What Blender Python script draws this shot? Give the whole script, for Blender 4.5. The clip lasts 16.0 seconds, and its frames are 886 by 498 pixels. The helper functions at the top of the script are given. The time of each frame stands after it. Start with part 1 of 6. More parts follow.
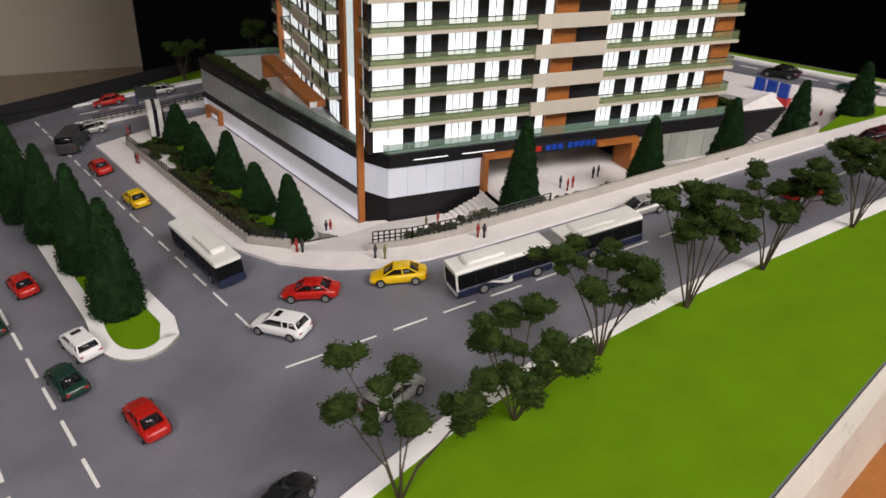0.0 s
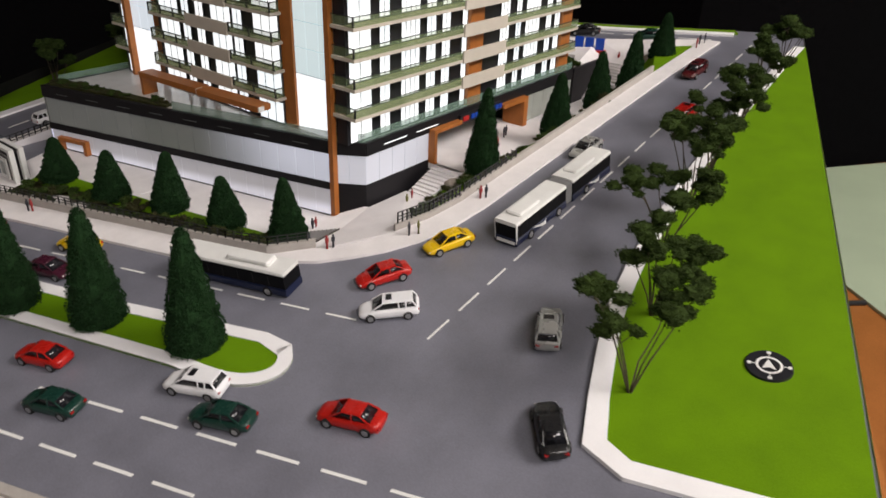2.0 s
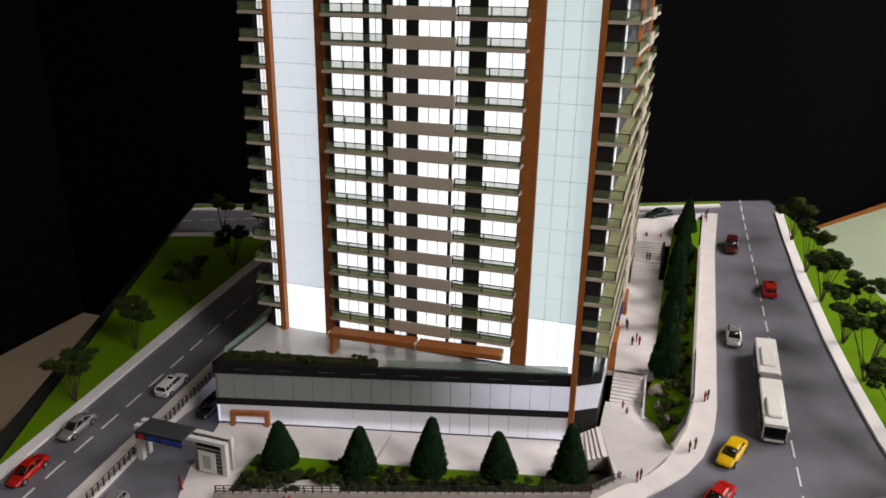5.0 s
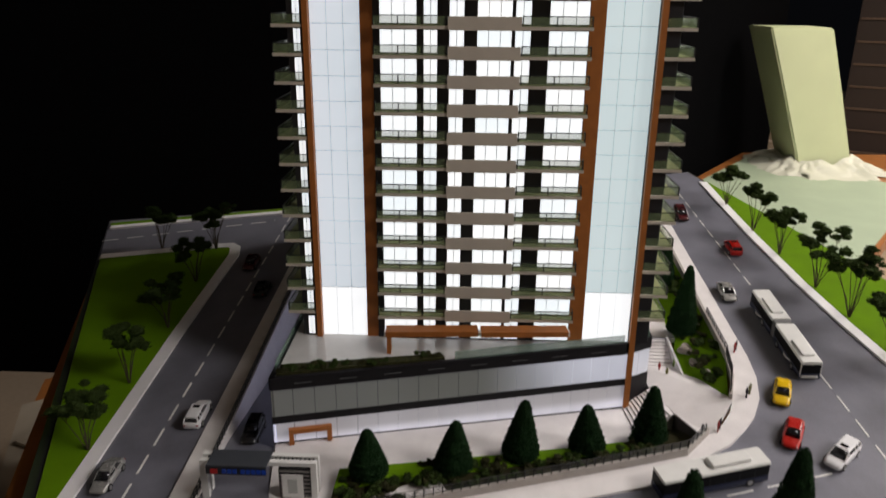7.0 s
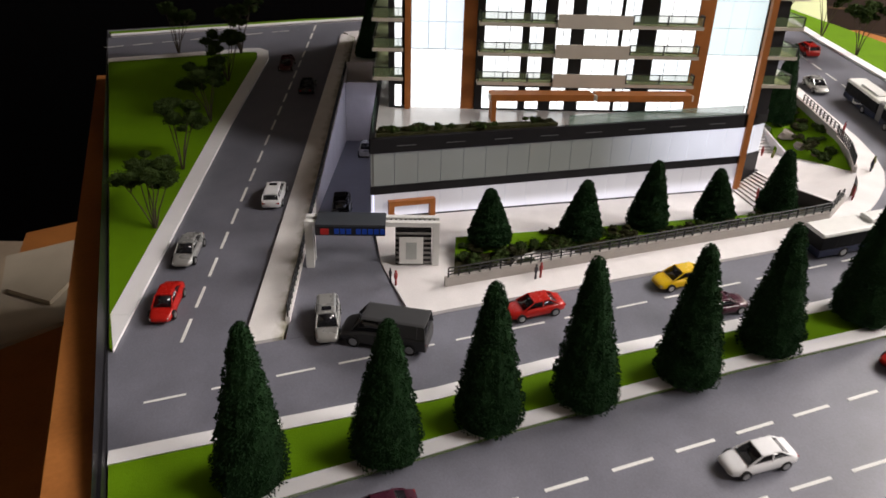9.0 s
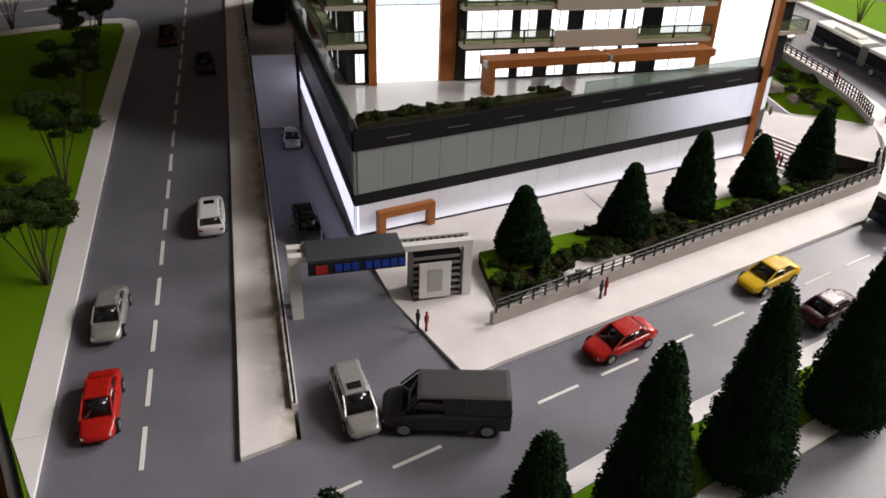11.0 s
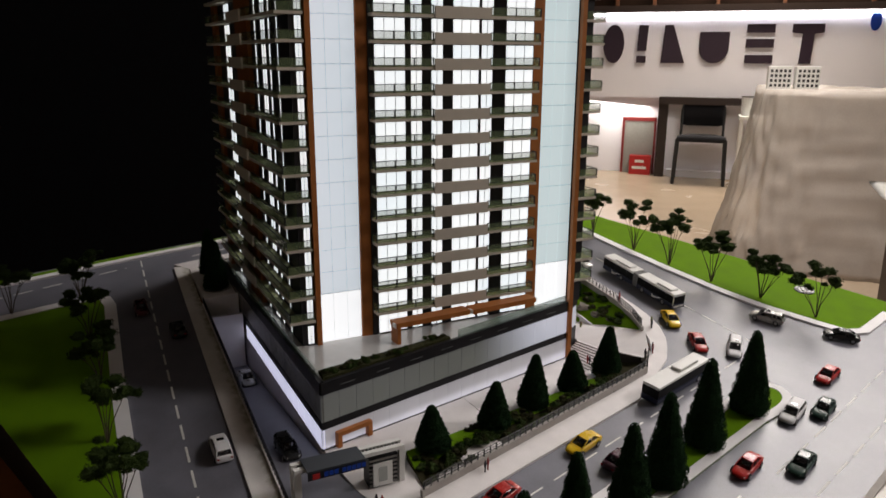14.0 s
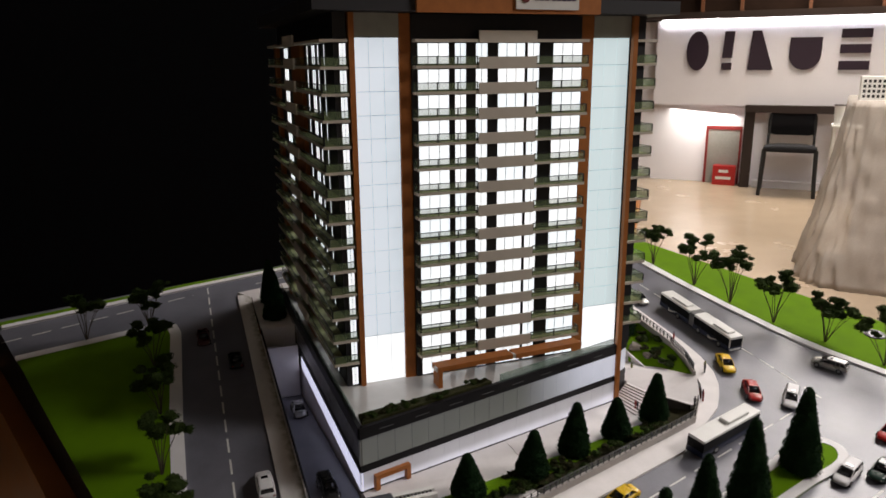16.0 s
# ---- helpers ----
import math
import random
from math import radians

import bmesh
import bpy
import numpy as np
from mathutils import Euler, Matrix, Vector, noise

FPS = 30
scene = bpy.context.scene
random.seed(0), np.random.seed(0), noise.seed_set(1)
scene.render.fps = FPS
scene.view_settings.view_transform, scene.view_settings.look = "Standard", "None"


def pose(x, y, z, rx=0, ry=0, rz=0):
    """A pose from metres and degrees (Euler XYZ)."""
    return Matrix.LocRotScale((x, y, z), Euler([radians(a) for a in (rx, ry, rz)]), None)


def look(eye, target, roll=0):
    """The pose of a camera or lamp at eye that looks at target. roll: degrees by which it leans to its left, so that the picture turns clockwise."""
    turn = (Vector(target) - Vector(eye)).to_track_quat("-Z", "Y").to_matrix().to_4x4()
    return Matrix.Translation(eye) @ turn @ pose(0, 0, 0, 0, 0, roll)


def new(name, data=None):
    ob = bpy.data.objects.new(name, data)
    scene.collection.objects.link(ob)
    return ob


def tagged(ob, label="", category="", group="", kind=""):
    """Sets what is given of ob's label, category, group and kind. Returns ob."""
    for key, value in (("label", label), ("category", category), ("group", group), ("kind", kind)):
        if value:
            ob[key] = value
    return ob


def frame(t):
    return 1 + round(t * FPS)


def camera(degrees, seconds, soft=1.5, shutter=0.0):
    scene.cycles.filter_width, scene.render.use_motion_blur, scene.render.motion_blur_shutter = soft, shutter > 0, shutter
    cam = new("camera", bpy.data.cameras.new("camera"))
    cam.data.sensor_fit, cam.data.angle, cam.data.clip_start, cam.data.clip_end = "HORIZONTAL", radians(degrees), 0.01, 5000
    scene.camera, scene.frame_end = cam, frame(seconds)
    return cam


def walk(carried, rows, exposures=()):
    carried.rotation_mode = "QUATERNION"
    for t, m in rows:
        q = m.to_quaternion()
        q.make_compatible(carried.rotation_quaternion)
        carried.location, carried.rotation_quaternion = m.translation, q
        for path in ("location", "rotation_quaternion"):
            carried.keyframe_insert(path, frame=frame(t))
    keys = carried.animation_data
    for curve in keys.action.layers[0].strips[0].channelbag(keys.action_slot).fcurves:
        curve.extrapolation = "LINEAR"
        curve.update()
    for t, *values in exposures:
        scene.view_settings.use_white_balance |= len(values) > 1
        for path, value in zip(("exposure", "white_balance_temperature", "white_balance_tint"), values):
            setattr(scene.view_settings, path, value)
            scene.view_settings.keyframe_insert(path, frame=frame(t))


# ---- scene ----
cam = camera(61.91, 16.0, soft=1.6, shutter=0.25)
PATH = [
    (0, (-0.2154, -0.7021, 0.3332), (0.1439, 0.0984, -0.1465), 2.24),
    (0.5, (-0.3267, -0.6927, 0.3383), (0.1605, 0.0404, -0.1364), 1.87),
    (1, (-0.4494, -0.6844, 0.3372), (0.1424, -0.0409, -0.1482), 2.21),
    (1.5, (-0.5057, -0.6445, 0.3282), (0.1515, -0.0474, -0.1316), 2.52),
    (2, (-0.5189, -0.5598, 0.3317), (0.1768, -0.0205, -0.1428), 2.15),
    (2.5, (-0.5342, -0.4648, 0.3642), (0.2022, 0.0301, -0.0970), 2.69),
    (3, (-0.6007, -0.3960, 0.4050), (0.1831, 0.0641, -0.0120), 2.69),
    (3.5, (-0.7012, -0.3409, 0.4415), (0.1167, 0.0776, 0.0465), 1.94),
    (4, (-0.7839, -0.2781, 0.4539), (0.0650, 0.0812, 0.0662), 1.52),
    (4.5, (-0.7959, -0.1761, 0.4690), (0.0821, 0.1450, 0.1143), 2.27),
    (4.7, (-0.7813, -0.1381, 0.4778), (0.1063, 0.1710, 0.1363), 1.67),
    (6.8, (-0.7966, 0.1745, 0.4618), (0.1491, 0.2432, 0.1443), 0.44),
    (7, (-0.8233, 0.1994, 0.4513), (0.1219, 0.2327, 0.1266), 0.55),
    (7.5, (-0.9014, 0.2455, 0.3939), (0.0292, 0.2384, 0.0280), -0.30),
    (8, (-0.9159, 0.2678, 0.3492), (-0.0027, 0.2418, -0.0575), 0.75),
    (8.5, (-0.8814, 0.3197, 0.3043), (0.0256, 0.2803, -0.1150), 1.48),
    (9, (-0.7905, 0.3733, 0.2737), (0.1042, 0.3302, -0.1709), 1.84),
    (9.2, (-0.7536, 0.3836, 0.2690), (0.1333, 0.3233, -0.1891), 2.52),
    (11.3, (-0.5988, 0.5030, 0.2279), (0.2417, 0.2188, -0.2333), 0.87),
    (11.5, (-0.6133, 0.5148, 0.2333), (0.2270, 0.2031, -0.2103), -0.13),
    (12, (-0.6640, 0.5642, 0.2593), (0.1617, 0.1713, -0.1457), 0.07),
    (12.5, (-0.7176, 0.6127, 0.2876), (0.0973, 0.1643, -0.0796), 0.08),
    (13, (-0.7621, 0.6248, 0.3325), (0.0536, 0.1542, -0.0040), 0.73),
    (13.5, (-0.8012, 0.6177, 0.3722), (0.0447, 0.1802, 0.0673), 0.99),
    (14, (-0.8449, 0.6280, 0.4046), (0.0206, 0.1965, 0.1503), 0.21),
    (14.5, (-0.8730, 0.6404, 0.4331), (0.0042, 0.2194, 0.2024), 0.23),
    (15, (-0.9082, 0.6475, 0.4551), (-0.0232, 0.2437, 0.2231), 0.51),
    (15.5, (-0.9164, 0.6260, 0.4563), (-0.0191, 0.2568, 0.2143), 0.67),
    (16, (-0.8622, 0.5851, 0.4582), (0.0471, 0.2514, 0.2098), -0.49),
]
walk(cam, [(t, look(eye, target, roll)) for t, eye, target, roll in PATH],
     [(0.0, -0.22), (1.5, -0.1), (3.0, -0.15), (4.5, -0.08), (7.0, -0.2), (7.8, 0.12), (9.0, 0.5), (11.5, 0.45), (12.5, 0.3), (13.5, -0.28), (14.5, -0.28), (16.0, -0.1)])

# One unit of the model is 1.2 cm; the plan below is written in units.
U = 0.012
SLOPE = (0.1245, -0.0345)


def gz(x, y):
    """Height of the sloping base board."""
    return -0.474 + SLOPE[0] * x + SLOPE[1] * y


# ---- light ----
world = bpy.data.worlds.new("world")
scene.world = world
world.use_nodes = True
world.node_tree.nodes["Background"].inputs[0].default_value = (0.75, 0.8, 1.0, 1)
world.node_tree.nodes["Background"].inputs[1].default_value = 0.003


def lamp(name, eye, target, size, power, color=(1, 1, 1), spread=180):
    data = bpy.data.lights.new(name, "AREA")
    data.shape, data.size, data.size_y, data.energy, data.color = "RECTANGLE", size[0], size[1], power, color
    data.spread = math.radians(spread)
    ob = new(name, data)
    ob.matrix_world = look(eye, target)
    return ob


lamp("ceiling_lamp_south", (0.75, -2.35, 2.1), (0.0, -0.3, 0), (1.5, 1.0), 104, (1.0, 0.925, 0.88))
# added fill, not a known ceiling fitting: lifts the boulevard side
lamp("ceiling_lamp_west", (-1.25, -1.95, 1.9), (-0.55, 0.0, 0), (0.8, 0.8), 44, (1.0, 0.925, 0.88))
lamp("ceiling_lamp_table", (2.0, -2.9, 2.2), (3.0, -2.7, 0), (1.2, 1.2), 62, (1.0, 0.91, 0.82), 120)
# added fill without a known fitting, brightens the wall round the doorway
lamp("passage_lamp", (5.75, -4.85, -0.12), (5.9, -4.9, -1), (0.6, 0.6), 9, (1.0, 0.94, 0.84))
lamp("ceiling_lamp_showroom", (4.6, -5.6, 2.0), (4.6, -5.6, 0), (1.8, 1.8), 190, (1.0, 0.89, 0.76))


# ---- materials ----
def mat(name, color, rough=0.6, metal=0.0, vary=0.12, scale=60.0, fine=900.0, bump=0.1, spec=0.4, dark=None, per=0.0):
    """A surface with coarse stains, fine grain, relief and an optional shift from piece to piece."""
    m = bpy.data.materials.new(name)
    m.use_nodes = True
    t = m.node_tree
    b = t.nodes["Principled BSDF"]
    co = t.nodes.new("ShaderNodeTexCoord")
    big, small = t.nodes.new("ShaderNodeTexNoise"), t.nodes.new("ShaderNodeTexNoise")
    big.inputs["Scale"].default_value, small.inputs["Scale"].default_value = scale, fine
    big.inputs["Detail"].default_value, small.inputs["Detail"].default_value = 5, 3
    t.links.new(co.outputs["Object"], big.inputs["Vector"])
    t.links.new(co.outputs["Object"], small.inputs["Vector"])
    ramp = t.nodes.new("ShaderNodeMapRange")
    ramp.inputs[1].default_value, ramp.inputs[2].default_value = 0.25, 0.75
    add = t.nodes.new("ShaderNodeMath")
    add.operation = "MULTIPLY_ADD"
    add.inputs[1].default_value, add.inputs[2].default_value = 0.6, 0.0
    t.links.new(big.outputs[0], add.inputs[0])
    add2 = t.nodes.new("ShaderNodeMath")
    add2.operation = "MULTIPLY_ADD"
    add2.inputs[1].default_value = 0.4
    t.links.new(small.outputs[0], add2.inputs[0])
    t.links.new(add.outputs[0], add2.inputs[2])
    t.links.new(add2.outputs[0], ramp.inputs[0])
    mix = t.nodes.new("ShaderNodeMix")
    mix.data_type = "RGBA"
    lo = dark or tuple(c * (1 - 2 * vary) for c in color)
    hi = tuple(min(1, c * (1 + 0.6 * vary)) for c in color)
    mix.inputs[6].default_value, mix.inputs[7].default_value = (*lo, 1), (*hi, 1)
    t.links.new(ramp.outputs[0], mix.inputs[0])
    out = mix.outputs[2]
    if per:
        info = t.nodes.new("ShaderNodeObjectInfo")
        hsv = t.nodes.new("ShaderNodeHueSaturation")
        mr = t.nodes.new("ShaderNodeMapRange")
        mr.inputs[3].default_value, mr.inputs[4].default_value = 1 - per, 1 + per
        t.links.new(info.outputs["Random"], mr.inputs[0])
        t.links.new(mr.outputs[0], hsv.inputs["Value"])
        t.links.new(out, hsv.inputs["Color"])
        out = hsv.outputs[0]
    t.links.new(out, b.inputs["Base Color"])
    rr = t.nodes.new("ShaderNodeMapRange")
    rr.inputs[3].default_value, rr.inputs[4].default_value = max(0.02, rough - 0.08), min(1, rough + 0.08)
    t.links.new(big.outputs[0], rr.inputs[0])
    t.links.new(rr.outputs[0], b.inputs["Roughness"])
    b.inputs["Metallic"].default_value = metal
    b.inputs["Specular IOR Level"].default_value = spec
    if bump:
        bp = t.nodes.new("ShaderNodeBump")
        bp.inputs["Strength"].default_value, bp.inputs["Distance"].default_value = bump, 0.0006
        t.links.new(small.outputs[0], bp.inputs["Height"])
        t.links.new(bp.outputs[0], b.inputs["Normal"])
    return m


def lit(name, color, strength, per=0.0, second=None):
    """A backlit acrylic panel of the model's own lighting, glossy in front."""
    m = bpy.data.materials.new(name)
    m.use_nodes = True
    t = m.node_tree
    b = t.nodes["Principled BSDF"]
    b.inputs["Base Color"].default_value = (*[0.55 * c for c in color], 1)
    b.inputs["Roughness"].default_value = 0.25
    co, nz = t.nodes.new("ShaderNodeTexCoord"), t.nodes.new("ShaderNodeTexNoise")
    nz.inputs["Scale"].default_value = 14
    t.links.new(co.outputs["Object"], nz.inputs["Vector"])
    mix = t.nodes.new("ShaderNodeMix")
    mix.data_type = "RGBA"
    mix.inputs[6].default_value, mix.inputs[7].default_value = (*color, 1), (*(second or [c * 0.86 for c in color]), 1)
    if per:
        info = t.nodes.new("ShaderNodeObjectInfo")
        t.links.new(info.outputs["Random"], mix.inputs[0])
    else:
        t.links.new(nz.outputs[0], mix.inputs[0])
    t.links.new(mix.outputs[2], b.inputs["Emission Color"])
    b.inputs["Emission Strength"].default_value = strength
    return m


def glassy(name, color, alpha, rough=0.05):
    """Thin tinted acrylic sheet: part clear, part glossy."""
    m = bpy.data.materials.new(name)
    m.use_nodes = True
    t = m.node_tree
    b = t.nodes["Principled BSDF"]
    b.inputs["Base Color"].default_value = (*color, 1)
    b.inputs["Roughness"].default_value = rough
    b.inputs["Alpha"].default_value = alpha
    return m


ASPHALT = mat("asphalt_grey_paint", (0.190, 0.192, 0.232), 0.40, vary=0.20, scale=22, fine=800, bump=0.05, spec=0.55)
KERB = mat("white_board_kerb", (0.86, 0.85, 0.86), 0.7, vary=0.05, scale=40)
PAVING = mat("pale_stone_paving", (0.79, 0.76, 0.76), 0.6, vary=0.08, scale=50)
GRASS = mat("flocked_grass", (0.124, 0.250, 0.003), 0.9, vary=0.13, scale=30, fine=1100, bump=0.6, spec=0.1)
MARK = mat("white_road_paint", (0.78, 0.78, 0.76), 0.7, vary=0.06)
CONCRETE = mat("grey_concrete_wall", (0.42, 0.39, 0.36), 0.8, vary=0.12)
ANTHRACITE = mat("anthracite_panel", (0.018, 0.018, 0.022), 0.4, vary=0.15)
DARKBAND = mat("dark_fascia", (0.014, 0.013, 0.015), 0.45, vary=0.15, spec=0.2)
COPPER = mat("copper_wood_cladding", (0.40, 0.135, 0.028), 0.5, vary=0.16, scale=90)
BEIGE = mat("beige_slab_paint", (0.56, 0.51, 0.44), 0.6, vary=0.06)
DECK = mat("pale_terrace_paving", (0.56, 0.55, 0.54), 0.16, vary=0.06)
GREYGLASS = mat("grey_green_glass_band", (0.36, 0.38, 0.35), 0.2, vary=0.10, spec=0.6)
BALGLASS = glassy("green_tinted_railing_glass", (0.22, 0.30, 0.16), 0.28)
BLACKRAIL = mat("black_railing_metal", (0.015, 0.015, 0.016), 0.45, vary=0.1)
CONIFER = mat("conifer_flock", (0.014, 0.040, 0.013), 0.95, vary=0.35, scale=150, fine=2500, bump=0.8, spec=0.1)
FOLIAGE = mat("sponge_foliage", (0.038, 0.062, 0.014), 0.95, vary=0.35, scale=150, fine=2500, bump=0.8, spec=0.1)
SHRUB = mat("olive_shrub", (0.045, 0.046, 0.018), 0.95, vary=0.4, scale=200, fine=2500, bump=0.8, spec=0.1)
SOIL = mat("dark_soil_flock", (0.035, 0.032, 0.013), 0.95, vary=0.4, scale=60, fine=1800, bump=0.8, spec=0.1)
BARK = mat("brown_wire_stem", (0.075, 0.058, 0.035), 0.8, vary=0.2)
ROCK = mat("model_boulder", (0.30, 0.26, 0.22), 0.85, vary=0.25, scale=120)
TYRE = mat("black_tyre", (0.012, 0.012, 0.012), 0.7)
RIM = mat("silver_rim", (0.5, 0.5, 0.5), 0.35, metal=0.8)
CARGLASS = mat("dark_car_glass", (0.012, 0.012, 0.015), 0.12, vary=0.1, bump=0, spec=0.6)
WOOD = mat("orange_wood_case", (0.36, 0.135, 0.035), 0.4, vary=0.18, scale=14, fine=300)
BLACK = mat("black_curtain", (0.004, 0.004, 0.0045), 0.95, vary=0.2, spec=0.0)
WHITEP = mat("white_plastic", (0.75, 0.75, 0.73), 0.4, vary=0.05)
LITWHITE = lit("lit_window_white", (1.0, 1.0, 1.0), 1.15, per=1, second=(0.86, 0.92, 0.96))
LITPANEL = lit("lit_panel_cool", (0.72, 0.83, 0.85), 0.80, second=(0.63, 0.76, 0.79))
LITPANELN = lit("lit_panel_lilac", (0.82, 0.87, 0.95), 0.80, second=(0.70, 0.79, 0.86))
LITBRIGHT = lit("lit_panel_bright", (0.97, 0.98, 1.0), 1.15)
LITBAND = lit("lit_shop_band", (0.80, 0.82, 0.92), 0.42, second=(0.60, 0.60, 0.66))


def graded_glow(name, base, glow, a, b, e0, e1, rough=0.3):
    """Acrylic panel with a glow painted by position: it falls off from point b to point a (units)."""
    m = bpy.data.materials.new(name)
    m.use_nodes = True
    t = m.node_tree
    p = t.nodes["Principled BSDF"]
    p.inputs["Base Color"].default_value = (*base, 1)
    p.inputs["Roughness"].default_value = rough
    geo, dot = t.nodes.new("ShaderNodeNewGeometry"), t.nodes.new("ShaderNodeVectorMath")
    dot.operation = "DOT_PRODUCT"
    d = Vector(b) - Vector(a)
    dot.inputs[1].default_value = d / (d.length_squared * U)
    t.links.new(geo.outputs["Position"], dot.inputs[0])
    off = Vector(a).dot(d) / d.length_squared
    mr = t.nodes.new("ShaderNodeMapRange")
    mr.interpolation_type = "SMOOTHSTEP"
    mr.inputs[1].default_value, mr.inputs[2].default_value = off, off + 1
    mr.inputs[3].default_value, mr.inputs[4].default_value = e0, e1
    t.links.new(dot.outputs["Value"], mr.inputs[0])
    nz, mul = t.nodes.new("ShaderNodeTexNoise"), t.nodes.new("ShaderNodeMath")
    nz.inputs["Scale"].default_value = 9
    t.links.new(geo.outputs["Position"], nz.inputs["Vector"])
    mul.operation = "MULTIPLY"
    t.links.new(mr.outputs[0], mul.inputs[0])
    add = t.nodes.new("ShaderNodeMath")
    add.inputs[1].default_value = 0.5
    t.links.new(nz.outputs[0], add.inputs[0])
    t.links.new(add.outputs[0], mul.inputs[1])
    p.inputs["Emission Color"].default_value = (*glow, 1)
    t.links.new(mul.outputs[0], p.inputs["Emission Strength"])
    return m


SHOPW = graded_glow("shop_band_lit_from_below", (0.42, 0.41, 0.40), (0.88, 0.86, 1.0), (0, 0, -1.5), (0, 0, -2.6), 0.20, 0.55)
# no tube stands behind this band; its corner glow is painted into the emission
UPPERW = graded_glow("grey_glass_lit_from_corner", (0.21, 0.225, 0.195), (0.84, 0.84, 1.0), (-4.6, 15.5, 0), (-0.5, 1.5, 0), 0.035, 0.60, 0.15)
LITNORTH = lit("lit_ramp_band", (0.77, 0.77, 1.0), 0.9, second=(0.62, 0.62, 0.80))


# ---- mesh tools (units) ----
def box(bm, x0, y0, z0, x1, y1, z1, mi=0):
    v = [bm.verts.new((x, y, z)) for z in (z0, z1) for x, y in ((x0, y0), (x1, y0), (x1, y1), (x0, y1))]
    for f in ((3, 2, 1, 0), (4, 5, 6, 7), (0, 1, 5, 4), (1, 2, 6, 5), (2, 3, 7, 6), (3, 0, 4, 7)):
        bm.faces.new([v[i] for i in f]).material_index = mi
    return v


def prism(bm, pts, low, high, mi=0):
    """Upright prism on plan points; low and high are heights or functions of x, y."""
    lo = low if callable(low) else lambda x, y: low
    hi = high if callable(high) else lambda x, y: high
    area = sum(a[0] * b[1] - b[0] * a[1] for a, b in zip(pts, pts[1:] + pts[:1]))
    pts = pts if area > 0 else pts[::-1]
    a = [bm.verts.new((x, y, lo(x, y))) for x, y in pts]
    b = [bm.verts.new((x, y, hi(x, y))) for x, y in pts]
    n = len(pts)
    bm.faces.new(a[::-1]).material_index = mi
    bm.faces.new(b).material_index = mi
    for i in range(n):
        bm.faces.new((a[i], a[(i + 1) % n], b[(i + 1) % n], b[i])).material_index = mi


def on(h):
    return lambda x, y: gz(x, y) + h


def strip(pts, left, right):
    """Plan outline of a band along a polyline, from left to right offsets."""
    out_l, out_r = [], []
    for i, p in enumerate(pts):
        a, b = pts[max(i - 1, 0)], pts[min(i + 1, len(pts) - 1)]
        d = Vector((b[0] - a[0], b[1] - a[1])).normalized()
        n = Vector((-d.y, d.x))
        k = 1.0
        if 0 < i < len(pts) - 1:
            e = Vector((p[0] - a[0], p[1] - a[1])).normalized()
            k = 1 / max(0.5, abs(e.dot(d)))
        out_l.append((p[0] + n.x * left * k, p[1] + n.y * left * k))
        out_r.append((p[0] + n.x * right * k, p[1] + n.y * right * k))
    return out_l, out_r


def band(bm, pts, left, right, low, high):
    """A band of quads along a polyline, as one solid per stretch."""
    l, r = strip(pts, left, right)
    for i in range(len(pts) - 1):
        prism(bm, [l[i], r[i], r[i + 1], l[i + 1]], low, high)


def tube(bm, a, b, r0, r1=None, n=6):
    a, b = Vector(a), Vector(b)
    r1 = r0 if r1 is None else r1
    q = (b - a).to_track_quat("Z", "Y")
    rings = []
    for p, r in ((a, r0), (b, r1)):
        rings.append([bm.verts.new(p + q @ Vector((math.cos(k * math.tau / n) * r, math.sin(k * math.tau / n) * r, 0))) for k in range(n)])
    for k in range(n):
        bm.faces.new((rings[0][k], rings[0][(k + 1) % n], rings[1][(k + 1) % n], rings[1][k]))
    bm.faces.new(rings[0][::-1])
    bm.faces.new(rings[1])


def loft(bm, rings, mi=0, cap=True):
    vs = [[bm.verts.new(p) for p in ring] for ring in rings]
    n = len(vs[0])
    for a, b in zip(vs, vs[1:]):
        for k in range(n):
            bm.faces.new((a[k], a[(k + 1) % n], b[(k + 1) % n], b[k])).material_index = mi
    if cap:
        bm.faces.new(vs[0][::-1]).material_index = mi
        bm.faces.new(vs[-1]).material_index = mi


def finish(name, bm, *materials, smooth=False):
    bmesh.ops.scale(bm, vec=(U, U, U), verts=bm.verts)
    me = bpy.data.meshes.new(name)
    bm.to_mesh(me)
    bm.free()
    for m in materials:
        me.materials.append(m)
    if smooth:
        me.polygons.foreach_set("use_smooth", [True] * len(me.polygons))
    return me


def part(name, bm, material, parent=None, label="", smooth=False):
    mats = material if isinstance(material, (list, tuple)) else (material,)
    me = bm if isinstance(bm, bpy.types.Mesh) else finish(name, bm, *mats, smooth=smooth)
    ob = new(name, me)
    if parent is not None:
        ob.parent = parent
    if label:
        ob["label"] = label
    return ob


def thing(name, x, y, z, label, category, group="", turn=0.0, tilt=True, kind=""):
    """An Empty at the base of a thing, in units; on the board it leans with the slope."""
    ob = new(name)
    m = Matrix.Translation((x * U, y * U, z * U))
    if tilt:
        n = Vector((-SLOPE[0], -SLOPE[1], 1)).normalized()
        m = m @ Vector((0, 0, 1)).rotation_difference(n).to_matrix().to_4x4()
    ob.matrix_basis = m @ pose(0, 0, 0, 0, 0, turn)
    return tagged(ob, label, category, group, kind)


def structure(name, bm, material, label, category, parent=None, smooth=False):
    return tagged(part(name, bm, material, parent, smooth=smooth), label, category, kind="structure")


# ---- base board, roads, kerbs, lawns ----
from mathutils.geometry import tessellate_polygon

